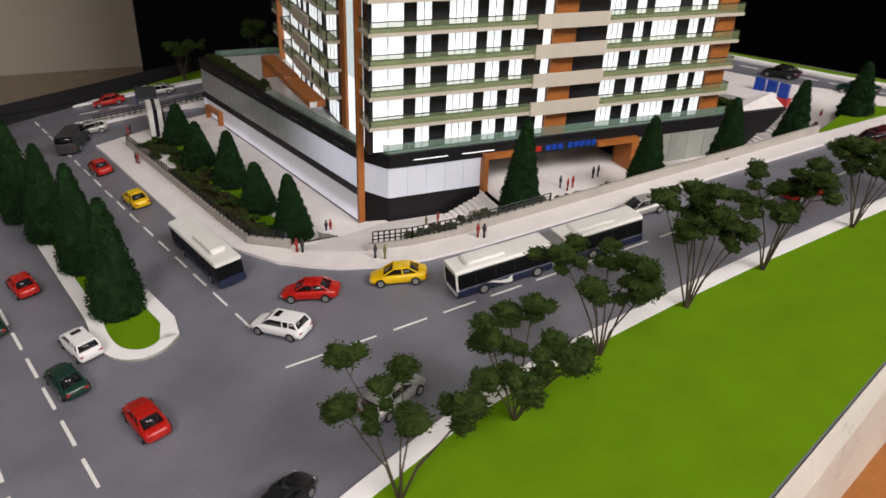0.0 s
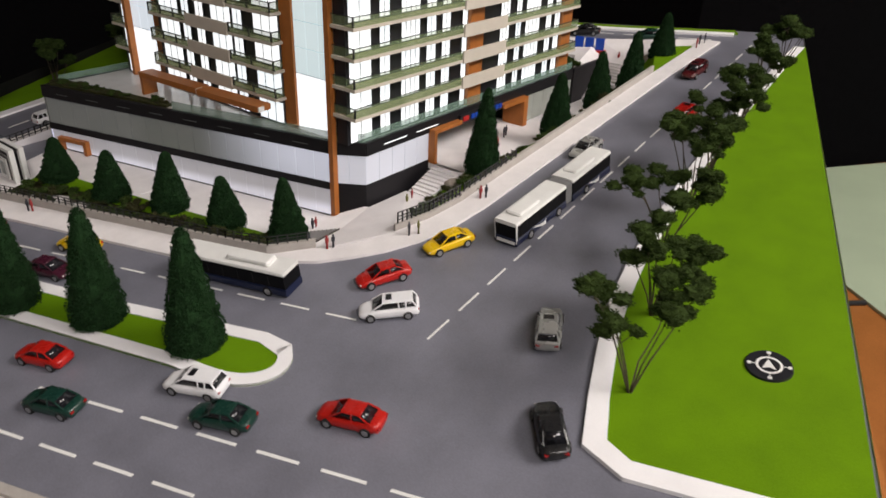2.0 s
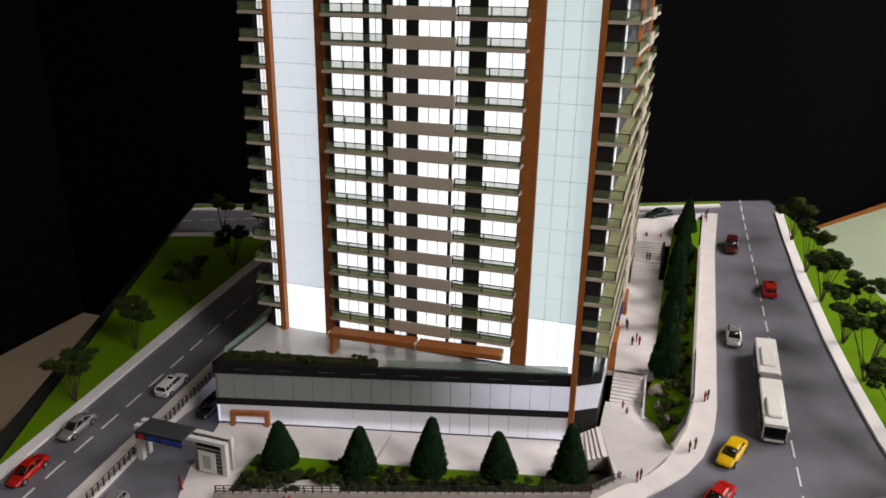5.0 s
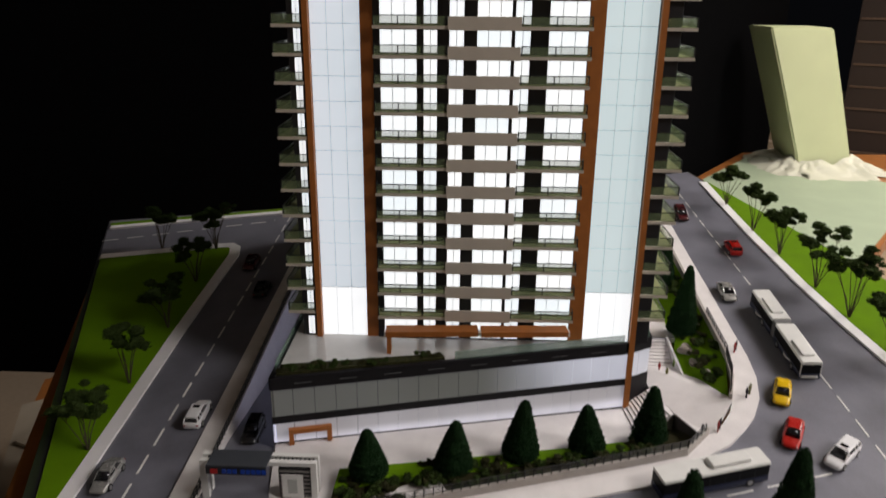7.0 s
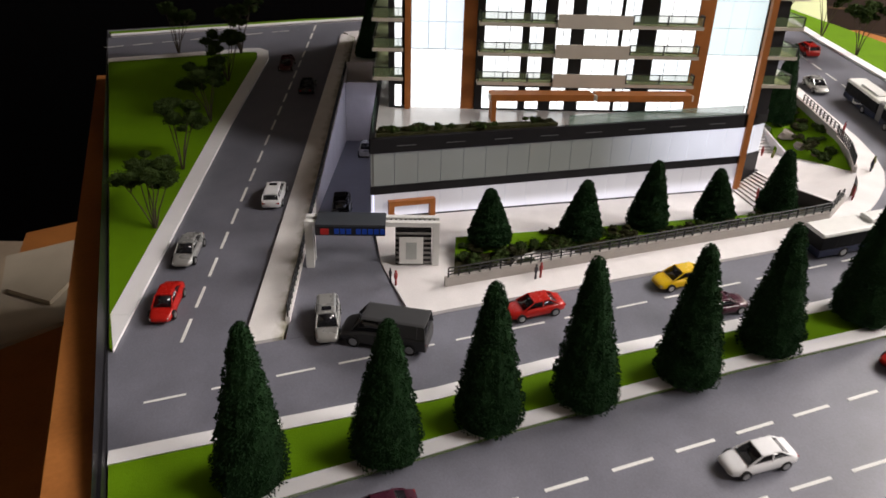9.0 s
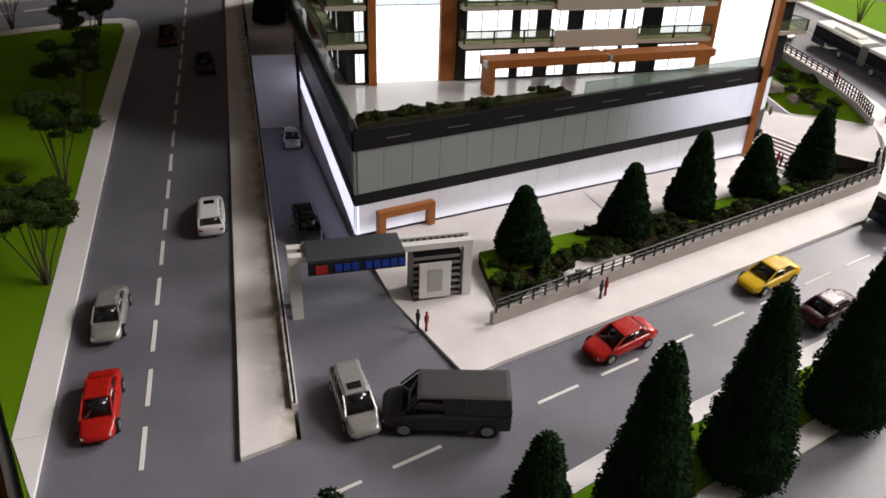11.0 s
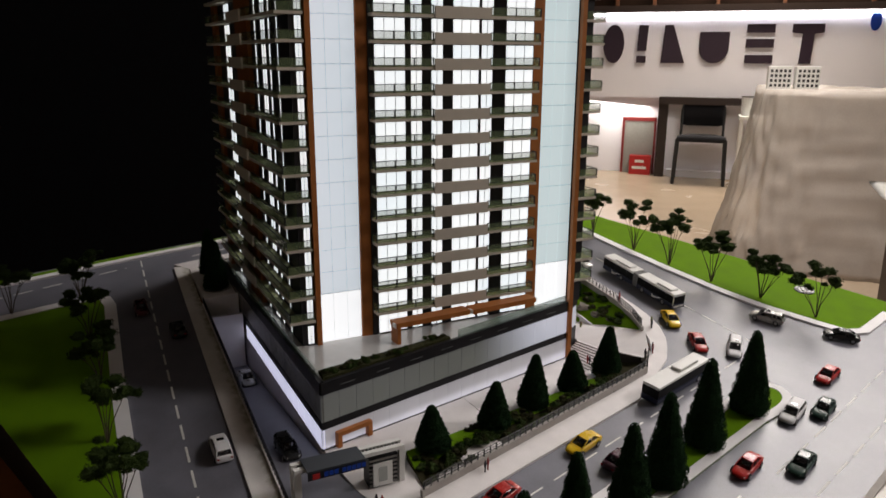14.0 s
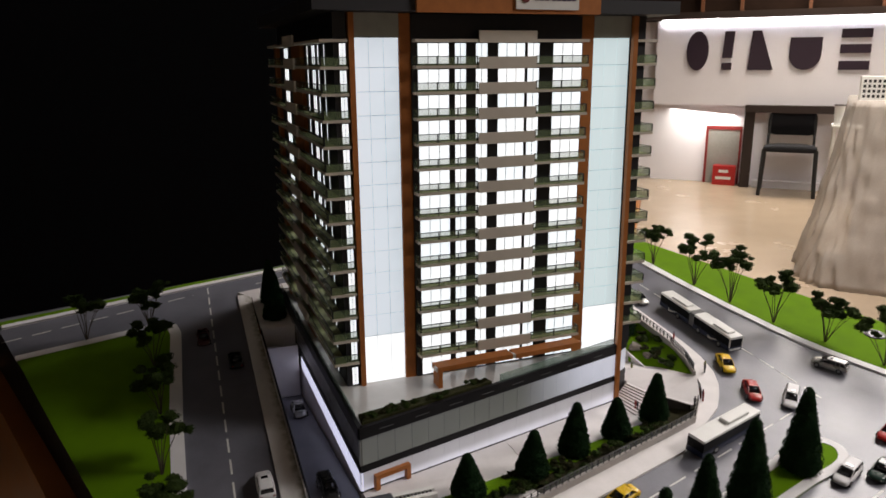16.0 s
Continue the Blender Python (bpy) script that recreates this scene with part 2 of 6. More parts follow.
BOARD = [(-23.0, -52.9), (62.5, -22.4), (60.8, -14.5), (52.4, 20.5), (48.4, 47.5), (44.3, 74.8), (-48.5, 42.7)]
SITE = [(-22.3, 31.0), (-21.6, 28.6), (-14.6, 0.8), (-11.0, -5.2), (-9.3, -7.9), (-7.3, -9.8), (-5.3, -11.4), (-2.6, -12.8), (1.0, -13.7), (4.7, -14.0), (41.0, -14.0), (55.0, -14.5),
        (55.6, -12.5), (49.5, 0.0), (45.0, 20.0), (41.5, 41.0), (40.5, 41.2), (-24.7, 42.1), (-24.1, 39.6)]


def sheet(bm, outer, holes, h):
    loops = [[Vector((x, y, 0)) for x, y in ring] for ring in (outer, *holes)]
    flat = [p for ring in loops for p in ring]
    vs = [bm.verts.new((p.x, p.y, gz(p.x, p.y) + h)) for p in flat]
    for tri in tessellate_polygon(loops):
        f = bm.faces.new([vs[i] for i in tri])
        f.normal_update()
        if f.normal.z < 0:
            f.normal_flip()
    return vs


bm = bmesh.new()
sheet(bm, BOARD, [SITE], 0)
# the board's edge
n = len(BOARD)
for i in range(n):
    a, b = BOARD[i], BOARD[(i + 1) % n]
    q = [bm.verts.new((*a, gz(*a))), bm.verts.new((*a, gz(*a) - 6)), bm.verts.new((*b, gz(*b) - 6)), bm.verts.new((*b, gz(*b)))]
    bm.faces.new(q)
structure("road", bm, ASPHALT, "grey painted asphalt road sheet of the model base", "road")


def lawn(name, pts, h=0.22):
    bm = bmesh.new()
    prism(bm, pts, on(-0.3), on(h))
    return structure(name, bm, GRASS, "bright green flocked model lawn", "lawn")


def kerb(name, pts, left, right, h=0.26, mat_=None, label="white kerb strip beside the model road"):
    bm = bmesh.new()
    band(bm, pts, left, right, on(-0.25), on(h))
    return structure(name, bm, mat_ or KERB, label, "kerb")


# south lawn
SK = [(-12.6, -44.8), (-14.7, -37.0), (-13.9, -34.2), (-10.4, -32.6), (-7.0, -31.2), (-4.0, -30.0), (-0.6, -29.0), (3.3, -28.1), (12.0, -26.7), (20.7, -25.6), (35.0, -24.3), (50.0, -23.4), (57.0, -23.1)]
lawn("lawn_south", SK + [(57.5, -24.2), (-9.6, -47.9)])
kerb("kerb_south", SK, 0.1, -1.15)
# north lawn
NK = [(-24.9, 50.6), (-22.5, 50.65), (10.0, 50.45), (31.0, 49.9), (33.6, 50.4), (34.7, 51.6), (34.6, 53.5), (31.4, 70.2)]
lawn("lawn_north", NK + [(-24.8, 50.75)])
kerb("kerb_north", [(-21.4, 50.64)] + NK[2:], 1.25, -0.2)
bm = bmesh.new()
prism(bm, [(-25.0, 50.45), (-21.42, 50.44), (-21.42, 51.85)], on(-0.25), on(0.26))
structure("kerb_end", bm, KERB, "white kerb end at the rim of the base", "kerb")
# east verge
EK = [(40.8, 73.2), (46.0, 46.5), (47.3, 39.0), (50.2, 20.0), (54.2, 0.0), (58.3, -15.0)]
kerb("kerb_east", EK, 1.0, 0.0)
lawn("lawn_east", [(42.9, 74.1), (47.9, 47.4), (48.8, 39.0), (51.9, 20.4), (56.4, 0.0), (60.4, -14.4), (59.3, -15.2), (55.2, 0.2), (51.2, 20.2), (48.3, 39.0), (47.0, 46.6), (41.8, 73.4)])
# median
MW = [(-39.6, 45.8), (-34.3, 29.8), (-32.8, 25.4), (-28.2, 10.3), (-23.3, -8.5), (-22.7, -12.4), (-21.7, -14.6), (-20.0, -15.7), (-18.4, -15.4), (-17.3, -14.0),
      (-17.4, -11.6), (-21.2, 0.8), (-23.3, 8.5), (-26.9, 22.5), (-29.2, 29.6), (-32.6, 44.2), (-33.5, 47.8)]
for _ in range(2):  # round the nose
    nose = MW[4:-7]
    MW[4:-7] = [nose[0]] + [tuple(p[k] * (1 - f) + q[k] * f for k in (0, 1)) for p, q in zip(nose, nose[1:]) for f in (0.25, 0.75)] + [nose[-1]]
lawn("median_lawn", MW, 0.2)
kerb("median_kerb", MW, -0.0, 1.0)
# west edging
kerb("board_edge_west", [(-48.0, 41.7), (-40.6, 9.0), (-31.0, -22.5), (-23.2, -51.7)], -0.1, 0.5, 0.15, CONCRETE, "beige edging strip at the rim of the model base")


# lane dashes
def dashes(name, a, b, first, pitch, long, wide=0.21):
    a, b = Vector(a), Vector(b)
    d = (b - a).normalized()
    nn = Vector((-d.y, d.x)) * wide / 2
    owner = thing(name, 0, 0, 0, "row of white dashed lane markings painted on the road", "road marking", tilt=False, kind="structure")
    s = first
    while s < (b - a).length:
        p, q = a + d * s, a + d * min(s + long, (b - a).length)
        bm = bmesh.new()
        prism(bm, [tuple(p + nn), tuple(p - nn), tuple(q - nn), tuple(q + nn)], on(0.002), on(0.03))
        part("dash", bm, MARK, owner)
        s += pitch


dashes("lane_dashes_south", (-11.6, -21.1), (62.0, -18.0), 0, 3.62, 2.42, 0.16)
dashes("lane_dashes_west", (-29.6, 47.1), (-21.6, 16.9), 0, 3.94, 2.45, 0.16)
dashes("lane_dashes_west_south", (-21.55, 16.6), (-12.6, -16.2), 0, 3.86, 2.45, 0.16)
dashes("lane_dashes_boulevard_inner", (-39.17, 31.6), (-30.2, 2.5), 0, 4.03, 2.55)
dashes("lane_dashes_boulevard_inner_south", (-29.4, -3.06), (-21.5, -30.0), 0, 4.24, 2.8)
dashes("lane_dashes_boulevard_outer", (-42.8, 30.25), (-34.5, 1.5), 0, 4.03, 2.6)
dashes("lane_dashes_boulevard_outer_south", (-33.0, -4.0), (-25.2, -31.0), 0, 4.26, 2.85)
dashes("lane_dashes_north", (-24.15, 46.3), (46.0, 45.3), 0, 3.73, 2.45)
dashes("lane_dashes_east", (36.6, 72.6), (43.4, 47.5), 0, 3.7, 2.4)
dashes("lane_dashes_far", (44.4, 38.0), (55.9, -13.0), 0, 3.7, 2.4)


# ---- site levels ----
def pz(x, y):
    """Sunken west plaza."""
    return -3.12 + 0.017 * y


def surf(name, quads, material, label, category, thick=0.5):
    """Thick plates with a height at each corner."""
    bm = bmesh.new()
    for q in quads:
        area = sum(a[0] * b[1] - b[0] * a[1] for a, b in zip(q, q[1:] + q[:1]))
        q = q if area > 0 else q[::-1]
        low = [bm.verts.new((x, y, z - thick)) for x, y, z in q]
        top = [bm.verts.new(p) for p in q]
        bm.faces.new(low[::-1])
        bm.faces.new(top)
        for k in range(len(q)):
            bm.faces.new((low[k], low[(k + 1) % len(q)], top[(k + 1) % len(q)], top[k]))
    return structure(name, bm, material, label, category)


def g3(x, y, h=0.0):
    return (x, y, gz(x, y) + h)


# pavements along the kerbs
PW = [(-22.3, 31.0), (-21.6, 28.6), (-14.6, 0.8), (-11.0, -5.2), (-9.3, -7.9), (-7.3, -9.8), (-5.3, -11.4), (-2.6, -12.8), (1.0, -13.7), (4.7, -14.0), (41.0, -14.0), (55.0, -14.5)]
PI = [(-19.7, 31.0), (-18.9, 28.4), (-11.9, 0.4), (-10.8, -3.6), (-8.0, -6.3), (-6.4, -8.1), (-4.6, -9.3), (-2.4, -10.2), (0.6, -11.2), (4.2, -11.7), (41.0, -12.0), (55.0, -12.3)]
bm = bmesh.new()
for i in range(1, len(PW) - 1):
    prism(bm, [PW[i], PW[i + 1], PI[i + 1], PI[i]], on(-0.4), on(0.24))
structure("pavement", bm, PAVING, "white pavement strip along the model roads", "pavement")
# west plaza and gate forecourt
surf("plaza_west", [[(-18.9, 28.4, gz(-18.9, 28.4) + 0.22), (-15.6, 33.4, -3.42), (-11.0, 17.0, pz(0, 17)), (-15.6, 16.5, pz(0, 16.5))],
                    [(-15.6, 33.4, -3.42), (-8.7, 34.4, pz(0, 34.4)), (-4.0, 17.0, pz(0, 17)), (-11.0, 17.0, pz(0, 17))],
                    [(-15.6, 16.5, pz(0, 16.5)), (-4.0, 17.0, pz(0, 17)), (1.5, -0.6, -3.12), (-9.0, -0.6, -3.12)]], PAVING, "pale stone paved sunken plaza beside the podium", "plaza")
surf("gate_forecourt", [[g3(-22.3, 31.0, 0.24), g3(-21.6, 28.6, 0.24), g3(-18.9, 28.4, 0.24), (-15.6, 33.4, -3.4)]], PAVING, "pale paved forecourt beside the gate", "plaza")
# driveway ramp
surf("driveway_ramp", [[g3(-24.1, 39.4, 0.01), g3(-22.3, 31.0, 0.01), (-15.6, 33.4, -3.46), (-15.0, 39.4, -3.5)],
                       [(-15.0, 39.4, -3.5), (-15.6, 33.4, -3.46), (-9.0, 34.6, -3.05), (-8.0, 39.4, -3.3)],
                       [(-8.0, 39.4, -3.3), (-9.0, 34.6, -3.05), (26.0, 35.0, -6.6), (26.0, 39.4, -6.6)]], ASPHALT, "grey asphalt ramp sloping down beside the podium", "ramp")
# north pavement with retaining wall; flock residue stains its inner half
MOSSY = mat("stained_pale_paving", (0.80, 0.775, 0.76), 0.65, vary=0.08, scale=50)
tr = MOSSY.node_tree
geo, sep = tr.nodes.new("ShaderNodeNewGeometry"), tr.nodes.new("ShaderNodeSeparateXYZ")
tr.links.new(geo.outputs["Position"], sep.inputs[0])
nz = tr.nodes.new("ShaderNodeTexNoise")
nz.inputs["Scale"].default_value, nz.inputs["Detail"].default_value = 95, 6
tr.links.new(geo.outputs["Position"], nz.inputs["Vector"])
far_ = tr.nodes.new("ShaderNodeMapRange")
far_.inputs[1].default_value, far_.inputs[2].default_value = 41.0 * U, 39.6 * U
tr.links.new(sep.outputs[1], far_.inputs[0])
mixer = tr.nodes.new("ShaderNodeMath")
mixer.operation = "MULTIPLY"
tr.links.new(far_.outputs[0], mixer.inputs[0])
tr.links.new(nz.outputs[0], mixer.inputs[1])
edge = tr.nodes.new("ShaderNodeMapRange")
edge.inputs[1].default_value, edge.inputs[2].default_value, edge.inputs[4].default_value = 0.22, 0.55, 0.75
tr.links.new(mixer.outputs[0], edge.inputs[0])
stain = tr.nodes.new("ShaderNodeMix")
stain.data_type = "RGBA"
bs = tr.nodes["Principled BSDF"]
src = bs.inputs["Base Color"].links[0].from_socket
tr.links.new(src, stain.inputs[6])
stain.inputs[7].default_value = (0.16, 0.15, 0.06, 1)
tr.links.new(edge.outputs[0], stain.inputs[0])
tr.links.new(stain.outputs[2], bs.inputs["Base Color"])
bm = bmesh.new()
prism(bm, [(-24.7, 42.1), (-24.1, 39.6), (26.5, 39.5), (40.0, 39.3), (40.5, 41.2)], on(-0.4), on(0.24))
structure("pavement_north", bm, MOSSY, "pale pavement strip along the north road", "pavement")
bm = bmesh.new()
prism(bm, [(-22.4, 39.65), (-22.4, 39.35), (26.3, 39.25), (26.3, 39.55)], -7.0, on(0.5))
prism(bm, [(26.0, 39.25), (26.0, 34.9), (26.3, 34.9), (26.3, 39.25)], -7.0, on(1.2))
structure("retaining_wall_north", bm, PAVING, "pale retaining wall of the sunken ramp", "wall")
# wall closing the low end of the ramp
bm = bmesh.new()
box(bm, 22.6, 35.1, -7.0, 23.1, 39.2, gz(22.8, 37.0) - 0.05)
structure("ramp_end_wall", bm, PAVING, "pale wall closing the low end of the ramp", "wall")
# east terrace
bm = bmesh.new()
prism(bm, [(38.4, -2.9), (46.6, -2.9), (46.6, -2.4), (38.4, -2.4)], -0.4, lambda x, y: 4.4)
prism(bm, [(41.5, -7.2), (46.6, -7.2), (46.6, -6.85), (41.5, -6.85)], -0.4, lambda x, y: 0.5 + (x - 41.5) * 0.72)
structure("retaining_wall_east", bm, DARKBAND, "dark retaining wall beside the end stairs", "wall")
bm = bmesh.new()
box(bm, 43.3, -6.8, -0.4, 44.6, -2.9, 1.9)
structure("stair_landing_east", bm, PAVING, "pale landing between the two end stair flights", "landing")
surf("plaza_east", [[(46.6, -8.0, 4.0), g3(55.0, -12.4, 0.24), g3(49.5, 0, 0.24), (46.6, -2.9, 4.0)],
                    [(38.6, -2.5, 4.3), (46.6, -2.9, 4.0), g3(49.5, 0, 0.24), (43.5, 0, 4.8)],
                    [(43.5, 0, 4.8), g3(49.5, 0, 0.24), g3(45, 20, 0.24), (39.0, 20, 4.0)],
                    [(39.0, 20, 4.0), g3(45, 20, 0.24), g3(41.5, 41, 0.24), g3(39.0, 39.2, 0.24)],
                    [g3(26.3, 34.9, 0.24), (39.0, 30, 3.7), g3(39.0, 39.2, 0.24), g3(26.3, 39.2, 0.24)]], PAVING, "pale paved terrace at the end of the podium", "plaza")
# south-west plaza
CA, CB, CC = (1.6, -3.0, -1.75), (-3.5, -4.45, -1.65), (-7.6, -5.5, -1.15)
surf("plaza_corner", [[CA, CB, (-2.4, -10.4, gz(-2.4, -10.4) + 0.23)],
                      [CB, CC, (-8.1, -6.5, gz(-8.1, -6.5) + 0.23), (-2.4, -10.4, gz(-2.4, -10.4) + 0.23)],
                      [CA, (6.75, -3.0, -1.75), (6.75, -6.6, -1.6), (-2.4, -10.4, gz(-2.4, -10.4) + 0.23)]], PAVING, "pale paved corner plaza between stairs and pavement", "plaza")
bm = bmesh.new()
prism(bm, [CB[:2], (CB[0] + 0.06, CB[1] + 0.22), (CC[0] + 0.06, CC[1] + 0.22), CC[:2]], -3.4, lambda x, y: CB[2] + (CB[0] - x) / (CB[0] - CC[0]) * (CC[2] - CB[2]) + 0.02)
structure("retaining_wall_corner", bm, mat("dark_brown_wall", (0.05, 0.04, 0.032), 0.7), "dark brown retaining wall beside the plaza stairs", "wall")
# entrance plaza
bm = bmesh.new()
box(bm, 10.6, -8.6, -0.6, 41.2, 6.0, 0.0)
structure("plaza_entrance", bm, PAVING, "pale paved entrance plaza under the podium", "plaza")


def flight(name, x0, x1, y0, y1, z0, z1, steps, along="x", label="pale stone stair flight"):
    owner = thing(name, 0, 0, 0, label, "stairs", tilt=False, kind="structure")
    for i in range(steps):
        bm = bmesh.new()
        a, b = i / steps, (i + 1) / steps
        z = z0 + (z1 - z0) * b
        if along == "x":
            box(bm, x0 + (x1 - x0) * a, y0, min(z0, z1) - 0.3, x0 + (x1 - x0) * b + 0.1, y1, z)
        else:
            box(bm, x0, y0 + (y1 - y0) * b - 0.1, min(z0, z1) - 0.3, x1, y0 + (y1 - y0) * a, z)
        part("step", bm, PAVING, owner)
    return owner


flight("stairs_entrance", 6.75, 10.9, -6.7, -3.4, -1.75, 0.0, 9)
# fan-shaped flight from the sunken plaza up to the corner plaza
fan = thing("stairs_plaza", 0, 0, 0, "pale stone stair flight fanning up to the corner plaza", "stairs", tilt=False, kind="structure")
lo0, lo1, hi0, hi1 = Vector((0.1, 0.1)), Vector((-4.3, -0.3)), Vector((1.5, -2.9)), Vector((-3.5, -4.3))
for i in range(9):
    f, g = i / 9, (i + 1) / 9 + 0.03
    bm = bmesh.new()
    prism(bm, [tuple(lo0.lerp(hi0, f)), tuple(lo1.lerp(hi1, f)), tuple(lo1.lerp(hi1, g)), tuple(lo0.lerp(hi0, g))], -3.4, -3.12 + 1.4 * (i + 1) / 9)
    part("step", bm, PAVING, fan)
    bm = bmesh.new()
    p, q = lo0.lerp(hi0, f), lo1.lerp(hi1, f)
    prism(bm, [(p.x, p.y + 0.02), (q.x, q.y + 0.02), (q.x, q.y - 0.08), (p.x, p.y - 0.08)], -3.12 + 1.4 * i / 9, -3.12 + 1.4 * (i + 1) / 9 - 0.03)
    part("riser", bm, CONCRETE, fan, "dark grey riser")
flight("stairs_east", 41.2, 43.4, -6.8, -2.9, 0.0, 1.9, 7)
flight("stairs_upper_east", 44.4, 46.6, -6.8, -2.9, 1.9, 4.0, 7)


# ---- gardens ----
def garden(name, pts, hfun, low):
    bm = bmesh.new()
    prism(bm, pts, low, hfun)
    return structure(name, bm, GRASS, "green planted garden strip with soil and grass", "garden")


def wall_along(name, pts, h, thick=0.3, base=-0.3, label="low grey concrete garden wall"):
    bm = bmesh.new()
    band(bm, pts, thick, 0, on(base), on(h))
    return structure(name, bm, CONCRETE, label, "wall")


surf("garden_west", [[g3(-18.7, 28.0, 0.2), g3(-15.2, 14.2, 0.2), (-10.2, 14.4, pz(0, 14) + 0.3), (-13.2, 27.6, pz(0, 27.6) + 0.3)],
                     [g3(-15.2, 14.2, 0.2), g3(-11.7, 0.4, 0.2), (-7.0, 1.4, pz(0, 1) + 0.3), (-10.2, 14.4, pz(0, 14) + 0.3)],
                     [g3(-11.7, 0.4, 0.2), g3(-10.7, -3.4, 0.2), (-5.9, -2.6, -2.6), (-7.0, 1.4, pz(0, 1) + 0.3)],
                     [g3(-10.7, -3.4, 0.2), g3(-8.2, -6.3, 0.0), (-4.0, -4.35, -3.0), (-5.9, -2.6, -2.6)]], SOIL, "sloping planted garden strip of dark soil", "garden", 1.5)


def between(p, q, f, lift):
    return (p[0] + (q[0] - p[0]) * f, p[1] + (q[1] - p[1]) * f, p[2] + (q[2] - p[2]) * f + lift)


rim_out = [g3(-18.7, 28.0, 0.2), g3(-15.2, 14.2, 0.2), g3(-11.7, 0.4, 0.2)]
rim_in = [(-13.2, 27.6, pz(0, 27.6) + 0.3), (-10.2, 14.4, pz(0, 14) + 0.3), (-7.0, 1.4, pz(0, 1) + 0.3)]
surf("garden_grass_west", [[between(rim_in[k], rim_out[k], 0.42, 0.05), between(rim_in[k + 1], rim_out[k + 1], 0.42, 0.05), between(rim_in[k + 1], rim_out[k + 1], 0.0, 0.05), between(rim_in[k], rim_out[k], 0.0, 0.05)] for k in (0, 1)],
     GRASS, "green grass strip along the sunken plaza", "lawn", 0.04)
wall_along("garden_wall_west", [(-19.0, 28.6), (-11.95, 0.4), (-10.85, -3.6), (-8.0, -6.3)], 0.95)
surf("garden_south", [[g3(-2.0, -9.9, 0.25), g3(4.2, -11.5, 0.3), (10.6, -7.8, 0.15), (7.0, -6.8, -0.9), (1.9, -7.2, -1.62)],
                      [g3(4.2, -11.5, 0.3), g3(22.0, -11.7, 0.3), (22.0, -7.5, 0.12), (10.6, -7.8, 0.15)],
                      [g3(22.0, -11.7, 0.3), g3(41.0, -11.8, 0.2), (41.0, -7.6, 0.3), (22.0, -7.5, 0.12)],
                      [g3(41.0, -11.8, 0.2), g3(52.0, -12.0, 0.2), g3(50.0, -8.2, 0.2), (41.0, -7.6, 0.3)]], GRASS, "sloping green planted garden strip", "garden", 1.2)
bm = bmesh.new()
prism(bm, [(1.8, -7.2), (1.85, -6.98), (10.6, -6.72), (10.6, -6.95)], -2.0, lambda x, y: -1.45 + (x - 1.8) * 0.185)
structure("garden_wall_stairs", bm, PAVING, "pale sloping stringer wall between stairs and garden", "wall")
wall_along("garden_wall_south", [(-2.6, -10.1), (0.6, -11.2), (4.2, -11.7)], 0.75)
wall_along("garden_wall_south_upper", [(4.2, -11.7), (41.0, -12.0)], 1.0)


# ---- podium ----
NW, SW, SE = (-9.3, 34.45), (0.0, 0.0), (1.7, -2.6)
EX = 38.4
podium = thing("podium", 0, 0, 0, "two-storey podium of the tower with lit glass bands and dark fascias", "building", tilt=False)
RINGP = [NW, SW, SE, (EX, -2.6), (EX, 34.9)]


def inset(pts, d):
    out = []
    n = len(pts)
    for i in range(n):
        p, a, b = Vector(pts[i]), Vector(pts[i - 1]), Vector(pts[(i + 1) % n])
        e, f = (p - a).normalized(), (b - p).normalized()
        m = (Vector((-e.y, e.x)) + Vector((-f.y, f.x))).normalized()
        k = d / max(0.3, m.dot(Vector((-e.y, e.x))))
        out.append(tuple(p + m * k))
    return out


bm = bmesh.new()
prism(bm, inset(RINGP, 0.35), 3.0, 4.32)
part("roof_deck", bm, DECK, podium, "pale terrace paving")
for i in range(len(RINGP)):
    bm = bmesh.new()
    band(bm, [RINGP[i], RINGP[(i + 1) % len(RINGP)]], 0.34, -0.12, 3.15, 4.36)
    part("fascia", bm, DARKBAND, podium, "dark roof fascia")
for a, b in ((NW, SW), (SW, SE), ((EX, 34.9), NW)):
    bm = bmesh.new()
    band(bm, [a, b], 0.34, -0.06, -0.42, 0.3)
    part("lower_fascia", bm, DARKBAND, podium, "dark band between the glass storeys")


def bays(name, a, b, low, high, count, material, owner, label="", gap=0.05, off=0.0):
    """A glazed band split into panels with fine joints."""
    a, b = Vector(a), Vector(b)
    for i in range(count):
        p, q = a.lerp(b, i / count), a.lerp(b, (i + 1) / count)
        d = (q - p).normalized() * gap * 0.5
        nn = Vector((d.y, -d.x)).normalized() * off
        bm = bmesh.new()
        band(bm, [tuple(p + d + nn), tuple(q - d + nn)], 0.25, 0.0, low, high)
        part(name, bm, material, owner, label)


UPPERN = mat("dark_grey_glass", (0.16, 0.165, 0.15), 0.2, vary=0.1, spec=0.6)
core = inset(RINGP, 0.5)
bm = bmesh.new()
